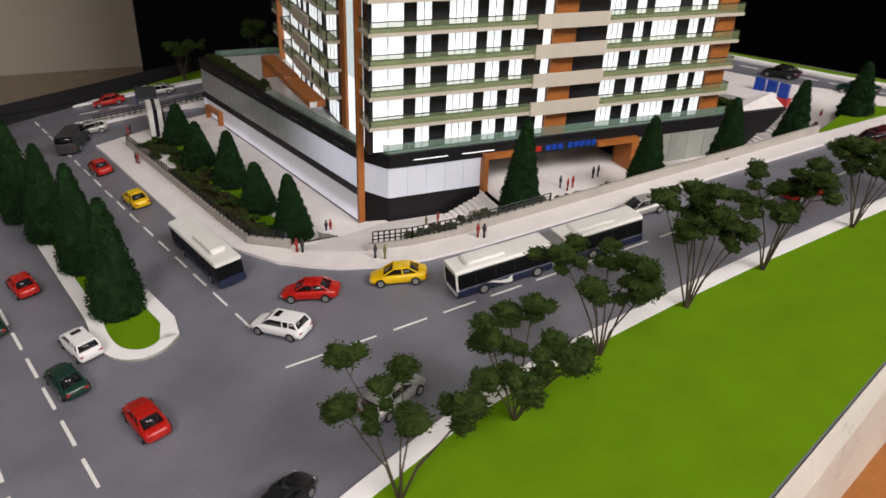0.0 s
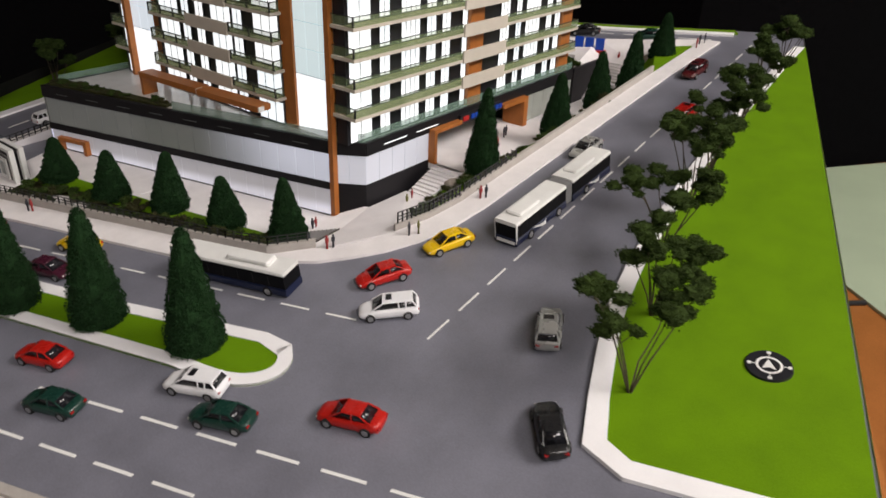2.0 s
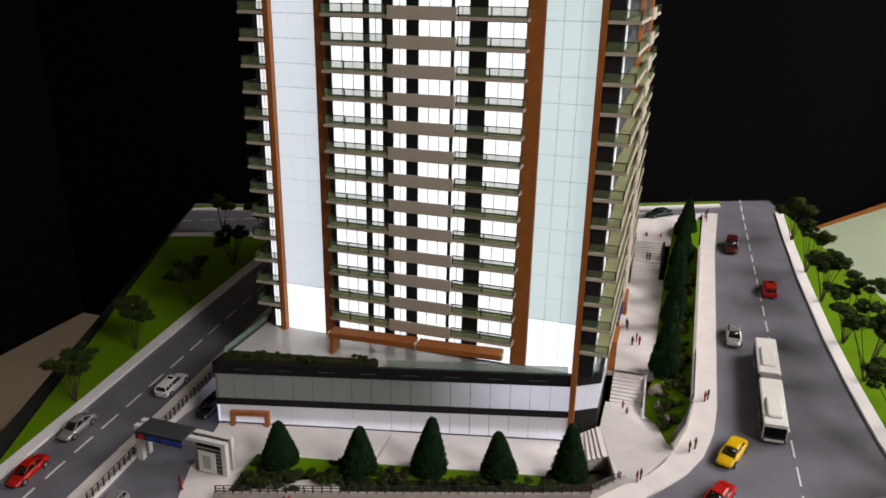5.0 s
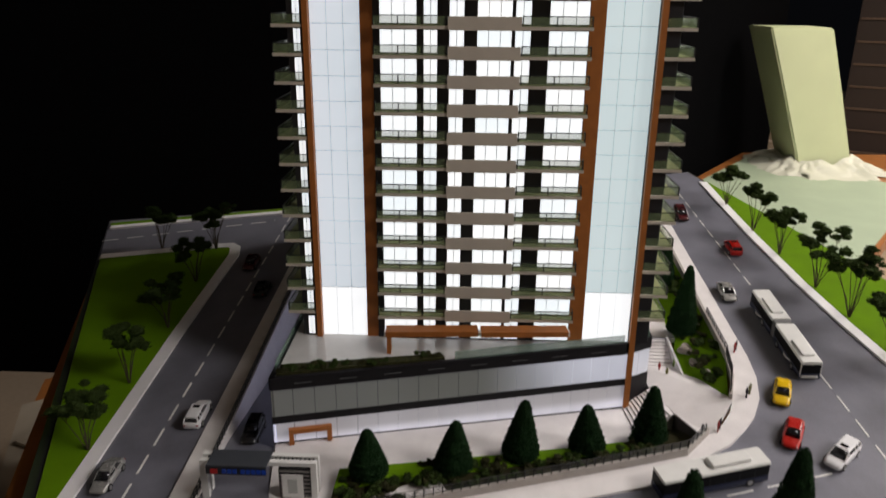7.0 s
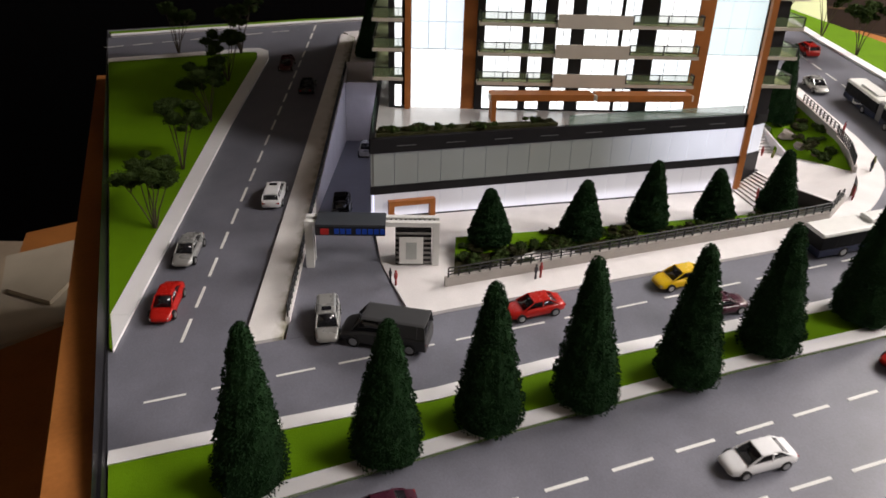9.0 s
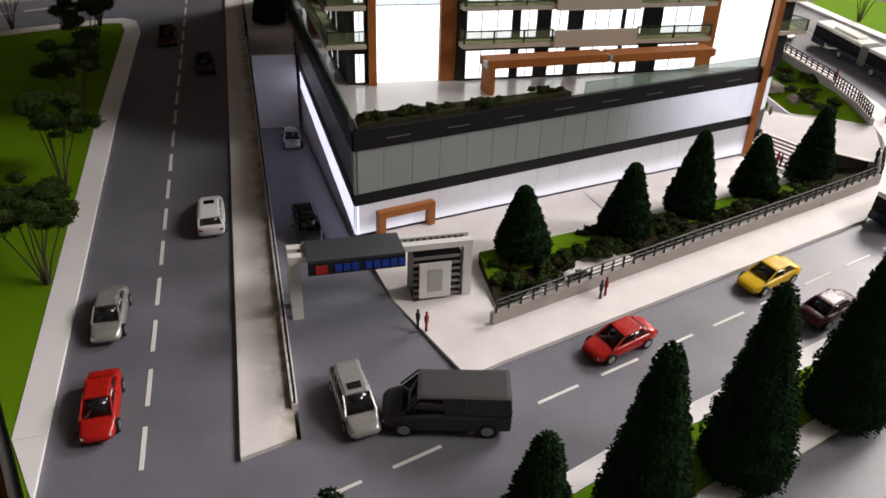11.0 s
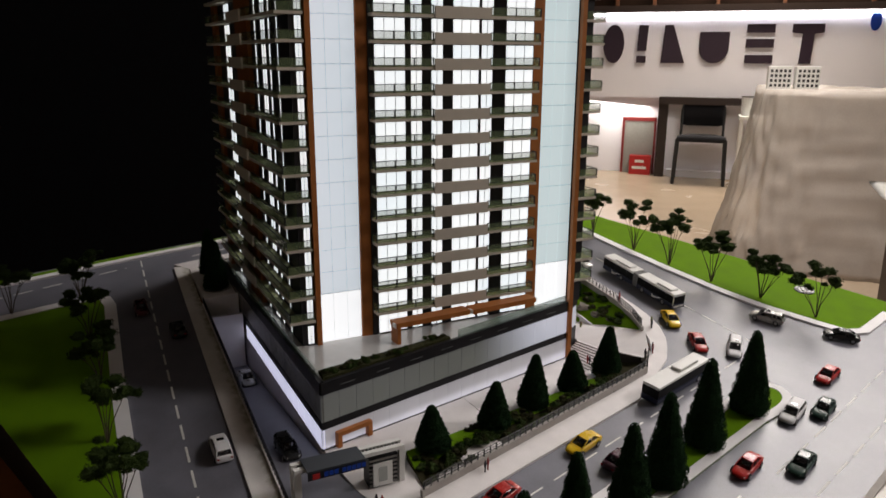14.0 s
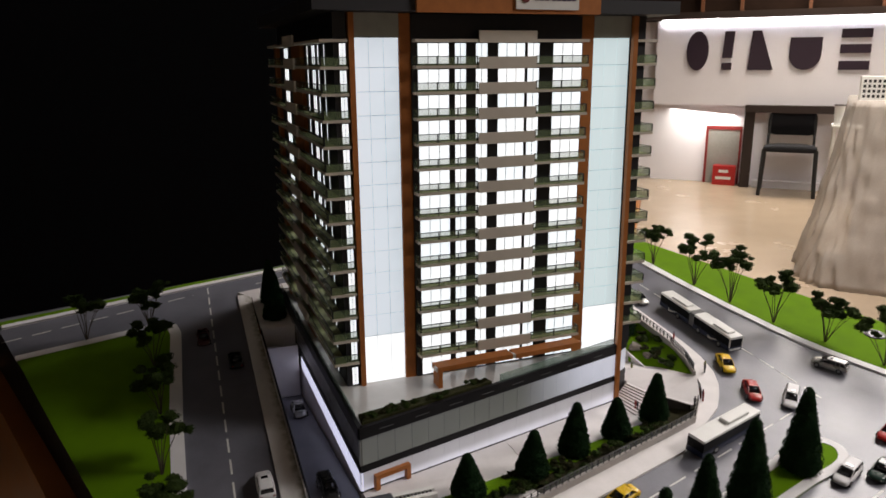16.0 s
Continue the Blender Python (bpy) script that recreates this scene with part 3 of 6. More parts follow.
# solid core behind the glass, with the entrance recess left open
prism(bm, [core[0], core[1], core[2], (10.6, -2.1), (10.6, 6.0), (27.4, 6.0), (27.4, -2.1), core[3], core[4]], -7.0, 3.1)
part("core_wall", bm, ANTHRACITE, podium, "dark inner wall")
bays("glass_panel", NW, SW, 0.32, 3.13, 18, UPPERW, podium, "grey glass panel with a glow painted toward the corner")
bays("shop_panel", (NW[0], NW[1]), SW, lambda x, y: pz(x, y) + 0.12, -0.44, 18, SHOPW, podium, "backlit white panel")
bays("shop_panel", SW, SE, 0.32, 3.13, 2, LITBAND, podium, "backlit white panel")
bays("shop_panel", SE, (10.6, -2.6), 0.32, 3.13, 5, LITBAND, podium, "backlit white panel")
bm = bmesh.new()
band(bm, [SW, SE, (10.6, -2.6)], 0.3, -0.03, -3.3, 0.3)
part("base_wall", bm, DARKBAND, podium, "dark stone base")
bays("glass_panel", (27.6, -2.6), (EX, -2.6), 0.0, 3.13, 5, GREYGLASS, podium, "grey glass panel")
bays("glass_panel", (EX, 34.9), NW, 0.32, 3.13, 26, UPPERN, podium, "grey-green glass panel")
bays("shop_panel", (22.4, 34.78), NW, lambda x, y: -2.5 + max(0.0, x + 10) * 0.008, -0.44, 16, LITNORTH, podium, "backlit white panel")
bm = bmesh.new()
band(bm, [(EX, 34.9), NW], 0.3, 0.0, -7.0, lambda x, y: -2.51 + max(0.0, x + 10) * 0.008)
part("ramp_wall", bm, PAVING, podium, "pale wall beside the ramp")


def portal(name, x0, x1, y, z0, z1, depth, w, owner, axis="x"):
    """Copper portal frame: two jambs and a lintel."""
    bm = bmesh.new()
    box(bm, x0, y - depth, z0, x0 + w, y, z1)
    box(bm, x1 - w, y - depth, z0, x1, y, z1)
    box(bm, x0 + w, y - depth, z1 - w, x1 - w, y, z1)
    return part(name, bm, COPPER, owner, "copper-coloured portal frame")


bm = bmesh.new()
box(bm, 10.6, -3.4, 0.0, 11.0, -0.6, 3.5)
box(bm, 11.0, -3.4, 3.1, 15.0, -0.6, 3.5)
part("portal", bm, COPPER, podium, "copper-coloured portal frame")
bm = bmesh.new()
box(bm, 26.6, -3.4, 0.0, 27.4, -0.6, 3.4)
box(bm, 22.6, -3.4, 2.95, 26.6, -0.6, 3.4)
part("portal", bm, COPPER, podium, "copper-coloured portal frame")
bm = bmesh.new()
box(bm, 15.2, -3.0, 2.9, 22.4, -2.75, 3.85)
part("sign_board", bm, ANTHRACITE, podium, "dark sign board over the entrance")
# plain bars stand in for the blue name on the board
BLUE = mat("blue_sign", (0.01, 0.06, 0.42), 0.4)
RED = mat("red_sign", (0.45, 0.02, 0.02), 0.4)
bm = bmesh.new()
box(bm, 15.6, -3.1, 3.15, 16.5, -3.0, 3.65)
part("sign_mark", bm, RED, podium, "red sign mark")
for i in range(8):
    bm = bmesh.new()
    box(bm, 17.0 + i * 0.66 + (0.4 if i > 2 else 0), -3.1, 3.15, 17.5 + i * 0.66 + (0.4 if i > 2 else 0), -3.0, 3.65)
    part("sign_bar", bm, BLUE, podium, "blue sign bar")
bm = bmesh.new()
band(bm, [NW, SW], 0.3, -0.05, lambda x, y: pz(x, y) - 0.1, lambda x, y: pz(x, y) + 0.12)
part("plinth", bm, ANTHRACITE, podium, "thin dark plinth under the lit panels")
# door portal in the west wall
wd = (Vector(SW) - Vector(NW)).normalized()
bm = bmesh.new()
zb = pz(0, 32)
for s0, s1, z0, z1 in ((1.4, 1.85, zb, -1.0), (4.95, 5.4, zb, -1.0), (1.85, 4.95, -1.42, -1.0)):
    band(bm, [tuple(Vector(NW) + wd * s0), tuple(Vector(NW) + wd * s1)], 0.1, -0.55, z0, z1)
part("portal", bm, COPPER, podium, "copper-coloured door portal")
# corner mast
bm = bmesh.new()
box(bm, -0.35, -0.5, -3.3, 0.2, 0.05, 42.6)
part("corner_mast", bm, COPPER, podium, "tall copper-coloured corner post")
# parapet glass
PGLASS = glassy("clear_green_parapet_glass", (0.22, 0.34, 0.28), 0.45)
bm = bmesh.new()
band(bm, [(-4.7, 17.6), (-0.1, 0.4)], 0.2, 0.12, 4.36, 5.2)
band(bm, [(0.2, -0.4), SE, (EX, -2.6)], 0.2, 0.12, 4.36, 5.2)
band(bm, [(EX, 34.9), (-7.4, 34.52)], 0.2, 0.12, 4.36, 5.05)
part("parapet_glass", bm, PGLASS, podium, "low green-tinted parapet glass")
# slim slots in the fascia
SLOT = mat("grey_slot", (0.10, 0.105, 0.11), 0.5)
for k in range(8):
    q0, q1 = Vector(NW).lerp(Vector(SW), 0.06 + k * 0.118), Vector(NW).lerp(Vector(SW), 0.06 + k * 0.118 + 0.045)
    bm = bmesh.new()
    band(bm, [tuple(q0), tuple(q1)], -0.12, -0.16, 3.66, 3.73)
    part("slot", bm, SLOT, podium, "slim grey slot")
for x in (4.0, 8.6):
    bm = bmesh.new()
    box(bm, x, -2.76, 3.68, x + 3.2, -2.72, 3.76)
    part("light_slot", bm, LITWHITE, podium, "slim lit slot")


# ---- tower ----
tower = thing("apartment_tower", 0, 0, 4.32, "lit apartment tower with pale panels, green-glass balconies and copper cladding", "building", tilt=False)
TZ = 4.32
PITCH, Z0, FLOORS = 2.540, 6.98 - 4.32, 13
TW, TL = 31.45, 37.4
FR = mat("window_frame_grey", (0.10, 0.11, 0.12), 0.4)

bm = bmesh.new()
box(bm, 1.2, -1.85, 0, TL - 0.6, TW + 1.85, 38.6)
part("core_wall", bm, ANTHRACITE, tower, "dark anthracite facade wall")
bm = bmesh.new()
box(bm, 0.1, 6.3, 0, 1.19, 25.55, 38.2)
part("facade_wall", bm, ANTHRACITE, tower, "dark anthracite wall between the windows")
for y0 in (-1.85, TW + 0.55):
    bm = bmesh.new()
    box(bm, 0.25, y0, 0, 1.19, y0 + 1.3, 38.3)
    part("corner_wall", bm, ANTHRACITE, tower, "dark anthracite corner wall")


def window_mesh(width, height, panes):
    """A frame with mullions and a lit pane; faces -x, origin at its lower left."""
    bm = bmesh.new()
    t = 0.06
    box(bm, -0.05, 0, 0, 0.1, t, height)
    box(bm, -0.05, width - t, 0, 0.1, width, height)
    box(bm, -0.05, t, 0, 0.1, width - t, t)
    box(bm, -0.05, t, height - t, 0.1, width - t, height)
    bmesh.ops.remove_doubles(bm, verts=bm.verts, dist=0.001)
    frame_me = finish("window_frame", bm, FR)
    bm = bmesh.new()
    box(bm, 0.0, t, t, 0.04, width - t, height - t)
    pane_me = finish("pane", bm, LITWHITE)
    bm = bmesh.new()
    box(bm, -0.04, -0.025, t, 0.08, 0.025, height - t)
    return frame_me, pane_me, finish("mullion", bm, FR)


def window_row(spans, height, place, levels, owner):
    """Windows at spans (start, width, panes) on every level; place(start, z) gives the pose."""
    for a, b, panes in spans:
        fm, pm, mm = window_mesh(b - a, height, panes)
        for z in levels:
            w = part("window", fm, FR, owner)
            w.matrix_basis = place(a, z)
            part("pane", pm, LITWHITE, w)
            for k in range(1, panes):
                part("mullion", mm, FR, w).location = (0, (b - a) * k / panes * U, 0)


LEVELS = [0.12] + [Z0 + 0.28 + PITCH * k for k in range(FLOORS)]
WSPANS = [(21.54, 24.95, 3), (19.68, 21.0, 2), (17.29, 18.69, 2), (13.04, 16.2, 3), (11.35, 12.82, 2), (6.24, 9.81, 3)]
SSPANS = [(0.5, 3.3, 2), (4.3, 5.7, 2), (7.15, 9.8, 4), (10.7, 12.15, 2), (13.0, 14.35, 2), (16.15, 17.05, 1), (22.8, 24.55, 3), (25.75, 26.85, 2), (27.7, 30.65, 4), (32.0, 33.2, 2), (33.9, 35.15, 2)]
HT = PITCH - 0.46
window_row(WSPANS, HT, lambda a, z: pose(0.02 * U, a * U, z * U), LEVELS, tower)
SOUTH = Matrix(((0, 1, 0, 0), (1, 0, 0, 0), (0, 0, 1, 0), (0, 0, 0, 1)))
NORTH = Matrix(((0, 1, 0, 0), (-1, 0, 0, 0), (0, 0, 1, 0), (0, 0, 0, 1)))
window_row(SSPANS, HT, lambda a, z: Matrix.Translation((a * U, -1.92 * U, z * U)) @ SOUTH, LEVELS, tower)
NSPANS = [(3.9, 4.5, 1), (7.0, 7.8, 1), (9.0, 11.0, 2), (13.2, 14.0, 1), (27.4, 30.8, 2)]
window_row(NSPANS, HT, lambda a, z: Matrix.Translation((a * U, (TW + 1.92) * U, z * U)) @ NORTH, LEVELS, tower)
window_row([(TW + 0.62, TW + 1.35, 2)], HT, lambda a, z: pose(0.18 * U, a * U, z * U), LEVELS, tower)

# tall corner panels of the west face, with joints
for y0, y1 in ((0.1, 4.75), (26.75, 31.3)):
    cols = 3
    for r in range(14):
        z0 = -0.0 if r == 0 else 5.3 + (r - 1) * PITCH * 0.914
        z1 = 5.3 + r * PITCH * 0.914 if r < 13 else 36.0
        if r == 0:
            z1 = 5.26
        for c in range(cols):
            a, b = y0 + (y1 - y0) * c / cols, y0 + (y1 - y0) * (c + 1) / cols
            bm = bmesh.new()
            box(bm, 0.44, a + 0.022, z0 + 0.022, 0.5, b - 0.022, z1 - 0.022)
            part("panel", bm, LITBRIGHT if r == 0 else (LITPANELN if y0 > 20 else LITPANEL), tower, "bright backlit panel" if r == 0 else "pale blue backlit panel")
    bm = bmesh.new()
    box(bm, 0.2, y0, 36.0, 0.5, y1, 38.3)
    part("upper_panel", bm, GREYGLASS, tower, "unlit grey panel")
    bm = bmesh.new()
    box(bm, 0.5, y0 - 0.1, 0, 1.6, y1 + 0.1, 38.3)
    part("panel_box", bm, mat("grey_backing", (0.30, 0.32, 0.33), 0.6) if y0 < 20 else bpy.data.materials["grey_backing"], tower, "grey backing of the panels")
# copper posts of the west face
for y0, y1, x0 in ((4.78, 6.28, 0.22), (25.57, 26.72, 0.22), (31.32, 31.85, -0.2)):
    bm = bmesh.new()
    box(bm, x0, y0, 0, 1.5, y1, 38.3)
    part("post", bm, COPPER, tower, "copper-coloured cladding post")
for sy in (0, 1):
    for x0, x1 in ((17.05, 19.3) if sy == 0 else (16.0, 22.4), (35.2, 37.3)):
        bm = bmesh.new()
        box(bm, x0, -2.35 if sy == 0 else TW + 1.0, 0, x1, -1.0 if sy == 0 else TW + 2.35, 36.0)
        part("post", bm, COPPER, tower, "copper-coloured cladding strip")
bm = bmesh.new()
box(bm, TL - 0.6, -1.8, 0, TL - 0.3, TW + 1.8, 38.3)
part("east_wall", bm, BEIGE, tower, "plain beige end wall")


def balcony_meshes():
    """Meshes for the west and the south balconies: name, mesh, label."""
    OLIVE = mat("olive_balcony_floor", (0.30, 0.31, 0.15), 0.7, vary=0.08)
    out = {}

    def add(key, name, label, material, *boxes):
        bm = bmesh.new()
        for b in boxes:
            box(bm, *b)
        out.setdefault(key, []).append((name, finish(name, bm, material), label))

    bm = bmesh.new()
    box(bm, -1.05, 6.0, -0.13, 0.2, 25.45, 0.15)
    out["w_slab"] = finish("balcony", bm, BEIGE)
    bm = bmesh.new()
    prism(bm, [(-0.15, -3.25), (37.4, -3.25), (37.4, -1.0), (0.25, -1.0), (0.25, -0.52), (-0.15, -0.52)], -0.12, 0.16)
    out["s_slab"] = finish("balcony", bm, BEIGE)
    add("w_par", "parapet", "beige solid parapet", BEIGE, (-1.2, 12.3, -0.2, -1.0, 18.75, 0.98))
    add("s_par", "parapet", "beige solid parapet", BEIGE, (14.8, -3.4, -0.22, 22.0, -3.2, 1.0))
    add("w", "floor_finish", "olive balcony floor", OLIVE, (-0.98, 6.1, 0.155, 0.0, 25.4, 0.19))
    add("s", "floor_finish", "olive balcony floor", OLIVE, (-0.08, -3.18, 0.165, 37.3, -1.9, 0.2))
    for a, b in ((18.8, 25.4), (6.05, 12.25)):
        add("w", "glass_railing", "clear green-tinted glass railing", BALGLASS, (-1.0, a, 0.19, -0.95, b, 1.0))
        add("w", "handrail", "thin dark handrail", BLACKRAIL, (-1.03, a, 1.0, -0.93, b, 1.08))
    for y in (25.38, 6.08):
        add("w", "side_glass", "clear green-tinted glass railing", BALGLASS, (-0.94, y - 0.03, 0.19, 0.0, y + 0.02, 1.0))
        add("w", "side_rail", "thin dark handrail", BLACKRAIL, (-0.92, y - 0.05, 1.0, 0.0, y + 0.04, 1.08))
    for y in (25.36, 23.2, 21.0, 18.85, 12.2, 9.2, 6.1):
        add("w", "railing_post", "thin dark post", BLACKRAIL, (-1.04, y - 0.05, 0.19, -0.92, y + 0.05, 1.0))
    for a, b in ((-0.1, 14.75), (22.05, 37.35)):
        add("s", "glass_railing", "clear green-tinted glass railing", BALGLASS, (a, -3.2, 0.2, b, -3.15, 1.0))
        add("s", "handrail", "thin dark handrail", BLACKRAIL, (a, -3.22, 1.0, b, -3.14, 1.07))
    for x in (-0.1, 37.3):
        add("s", "side_glass", "clear green-tinted glass railing", BALGLASS, (x, -3.14, 0.2, x + 0.05, -0.6, 1.0))
        add("s", "side_rail", "thin dark handrail", BLACKRAIL, (x - 0.01, -3.14, 1.0, x + 0.06, -0.6, 1.07))
    add("s", "corner_post", "thin dark post", BLACKRAIL, (-0.15, -3.24, 0.2, -0.03, -3.12, 1.0))
    return out


BM = balcony_meshes()
for k in range(FLOORS + 1):
    z = Z0 + PITCH * k
    for side, m in (("w", Matrix.Translation((0, 0, z * U))), ("s", Matrix.Translation((0, 0, z * U))),
                    ("s", Matrix.Translation((0, TW * U, z * U)) @ Matrix.Diagonal((1, -1, 1, 1)))):
        slab = part("balcony", BM[side + "_slab"], None, tower, "beige balcony slab")
        slab.matrix_basis = m
        for nm, me, lb in BM[side + "_par"] + (BM[side] if k < FLOORS else []):
            part(nm, me, None, slab, lb)
# crown
bm = bmesh.new()
box(bm, 2.0, 1.5, 36.2, TL - 2.0, TW - 1.5, 38.4)
part("top_storey", bm, ANTHRACITE, tower, "dark recessed top storey")
bm = bmesh.new()
box(bm, -2.4, -4.2, 38.35, TL + 1.5, TW + 4.2, 39.7)
part("roof", bm, mat("dark_grey_roof", (0.025, 0.025, 0.03), 0.6), tower, "dark grey overhanging roof")
bm = bmesh.new()
box(bm, -2.8, 5.9, 38.2, -2.3, 25.8, 40.4)
box(bm, -2.3, 5.9, 39.72, 8.0, 25.8, 40.4)
part("crown_band", bm, COPPER, tower, "copper-coloured crown band")
bm = bmesh.new()
box(bm, -3.0, 8.6, 38.6, -2.82, 15.6, 40.7)
plate = part("name_plate", bm, WHITEP, tower, "white name plate with dark lettering bars")
bm = bmesh.new()
tube(bm, (-3.0, 14.6, 39.7), (-3.08, 14.6, 39.7), 0.5, 0.5, 12)
part("emblem", bm, mat("maroon_emblem", (0.15, 0.02, 0.02), 0.5), plate, "round maroon emblem")
NAVY = mat("navy_letter", (0.02, 0.02, 0.08), 0.5)
for i in range(8):
    bm = bmesh.new()
    y = 13.6 - i * 0.56 - (0.25 if i > 2 else 0)
    box(bm, -3.06, y - 0.42, 39.45, -3.0, y, 40.0)
    part("lettering_bar", bm, NAVY, plate)
# west canopy beam over the terrace, in two lengths with white end caps
for a, b in (((-3.7, 24.4), (-3.14, 15.4)), ((-3.3, 15.1), (-2.75, 6.6))):
    bm = bmesh.new()
    band(bm, [a, b], 1.6, 0.0, 1.8, 2.35)
    beam = part("canopy_beam", bm, COPPER, tower, "copper-coloured terrace canopy beam")
    for p, q in (((a[0] - 0.01, a[1] + 0.14), a), (b, (b[0] + 0.01, b[1] - 0.14))):
        bm = bmesh.new()
        band(bm, [p, q], 0.7, 0.05, 1.84, 2.31)
        part("end_cap", bm, WHITEP, beam, "white end cap")
bm = bmesh.new()
band(bm, [(-3.7, 24.3), (-3.68, 23.9)], 1.6, 0.0, 0.0, 1.8)
part("canopy_post", bm, COPPER, tower, "copper-coloured canopy post")


# ---- vehicles ----
def ring(x, w, z0, z1, r=0.12):
    """Rounded cross-section of a body at x."""
    r = min(r, (z1 - z0) * 0.45, w * 0.45)
    pts = [(-w + r, z0), (w - r, z0), (w, z0 + r), (w, z1 - r * 1.6), (w - r * 0.8, z1 - r * 0.3), (w - r * 2.2, z1),
           (-w + r * 2.2, z1), (-w + r * 0.8, z1 - r * 0.3), (-w, z1 - r * 1.6), (-w, z0 + r)]
    return [(x, y, z) for y, z in pts]


def wheel_meshes(r=0.31, w=0.22):
    bm = bmesh.new()
    tube(bm, (0, -w / 2, 0), (0, w / 2, 0), r, r, 14)
    tyre = finish("tyre", bm, TYRE)
    bm = bmesh.new()
    tube(bm, (0, -w / 2 - 0.02, 0), (0, w / 2 + 0.02, 0), r * 0.62, r * 0.62, 10)
    return tyre, finish("rim", bm, RIM)


WHEEL = wheel_meshes()
BIGWHEEL = wheel_meshes(0.42, 0.3)
HEADL = mat("headlight_clear", (0.7, 0.7, 0.65), 0.15, vary=0.05)
TAILL = mat("tail_light_red", (0.35, 0.01, 0.01), 0.2, vary=0.05)
PAINT = {}


def paint(name, color, rough=0.28, metal=0.0):
    if name not in PAINT:
        PAINT[name] = mat("paint_" + name, color, rough, metal, vary=0.06, scale=80, bump=0.03, spec=0.5)
    return PAINT[name]


COLORS = {"red": (0.42, 0.012, 0.008), "yellow": (0.72, 0.46, 0.004), "white": (0.80, 0.80, 0.82), "silver": (0.42, 0.42, 0.41), "black": (0.014, 0.014, 0.015),
          "green": (0.008, 0.035, 0.026), "maroon": (0.06, 0.008, 0.010), "purple": (0.05, 0.010, 0.022), "charcoal": (0.035, 0.035, 0.037)}

SEDAN = dict(body=[(-1.92, 0.52, 0.34, 0.66), (-1.8, 0.68, 0.24, 0.80), (-1.2, 0.76, 0.19, 0.85), (-0.2, 0.77, 0.18, 0.82), (0.7, 0.77, 0.18, 0.78), (1.3, 0.74, 0.19, 0.70), (1.75, 0.66, 0.22, 0.60), (1.92, 0.48, 0.30, 0.50)],
             house=[(-1.45, 0.62, 0.80), (-0.80, 0.52, 1.20), (0.22, 0.53, 1.20), (1.02, 0.64, 0.76)], wheels=(1.15, -1.15))
ESTATE = dict(body=[(-1.95, 0.58, 0.34, 0.78), (-1.85, 0.72, 0.24, 0.90), (-1.2, 0.78, 0.20, 0.88), (0.0, 0.78, 0.19, 0.85), (0.9, 0.77, 0.19, 0.80), (1.45, 0.74, 0.20, 0.72), (1.8, 0.66, 0.24, 0.62), (1.95, 0.50, 0.30, 0.50)],
              house=[(-1.84, 0.66, 0.86), (-1.55, 0.57, 1.30), (0.30, 0.57, 1.28), (1.10, 0.66, 0.80)], wheels=(1.2, -1.2))
VAN = dict(body=[(-2.75, 0.92, 0.35, 1.2), (-2.7, 1.0, 0.28, 1.32), (-1.0, 1.03, 0.26, 1.32), (1.0, 1.03, 0.26, 1.30), (1.9, 1.0, 0.26, 1.10), (2.5, 0.92, 0.30, 0.92), (2.72, 0.78, 0.4, 0.75)],
           house=[(-2.70, 0.98, 1.30), (-2.62, 0.86, 2.10), (1.15, 0.84, 2.10), (1.95, 0.94, 1.10)], wheels=(1.75, -1.75))


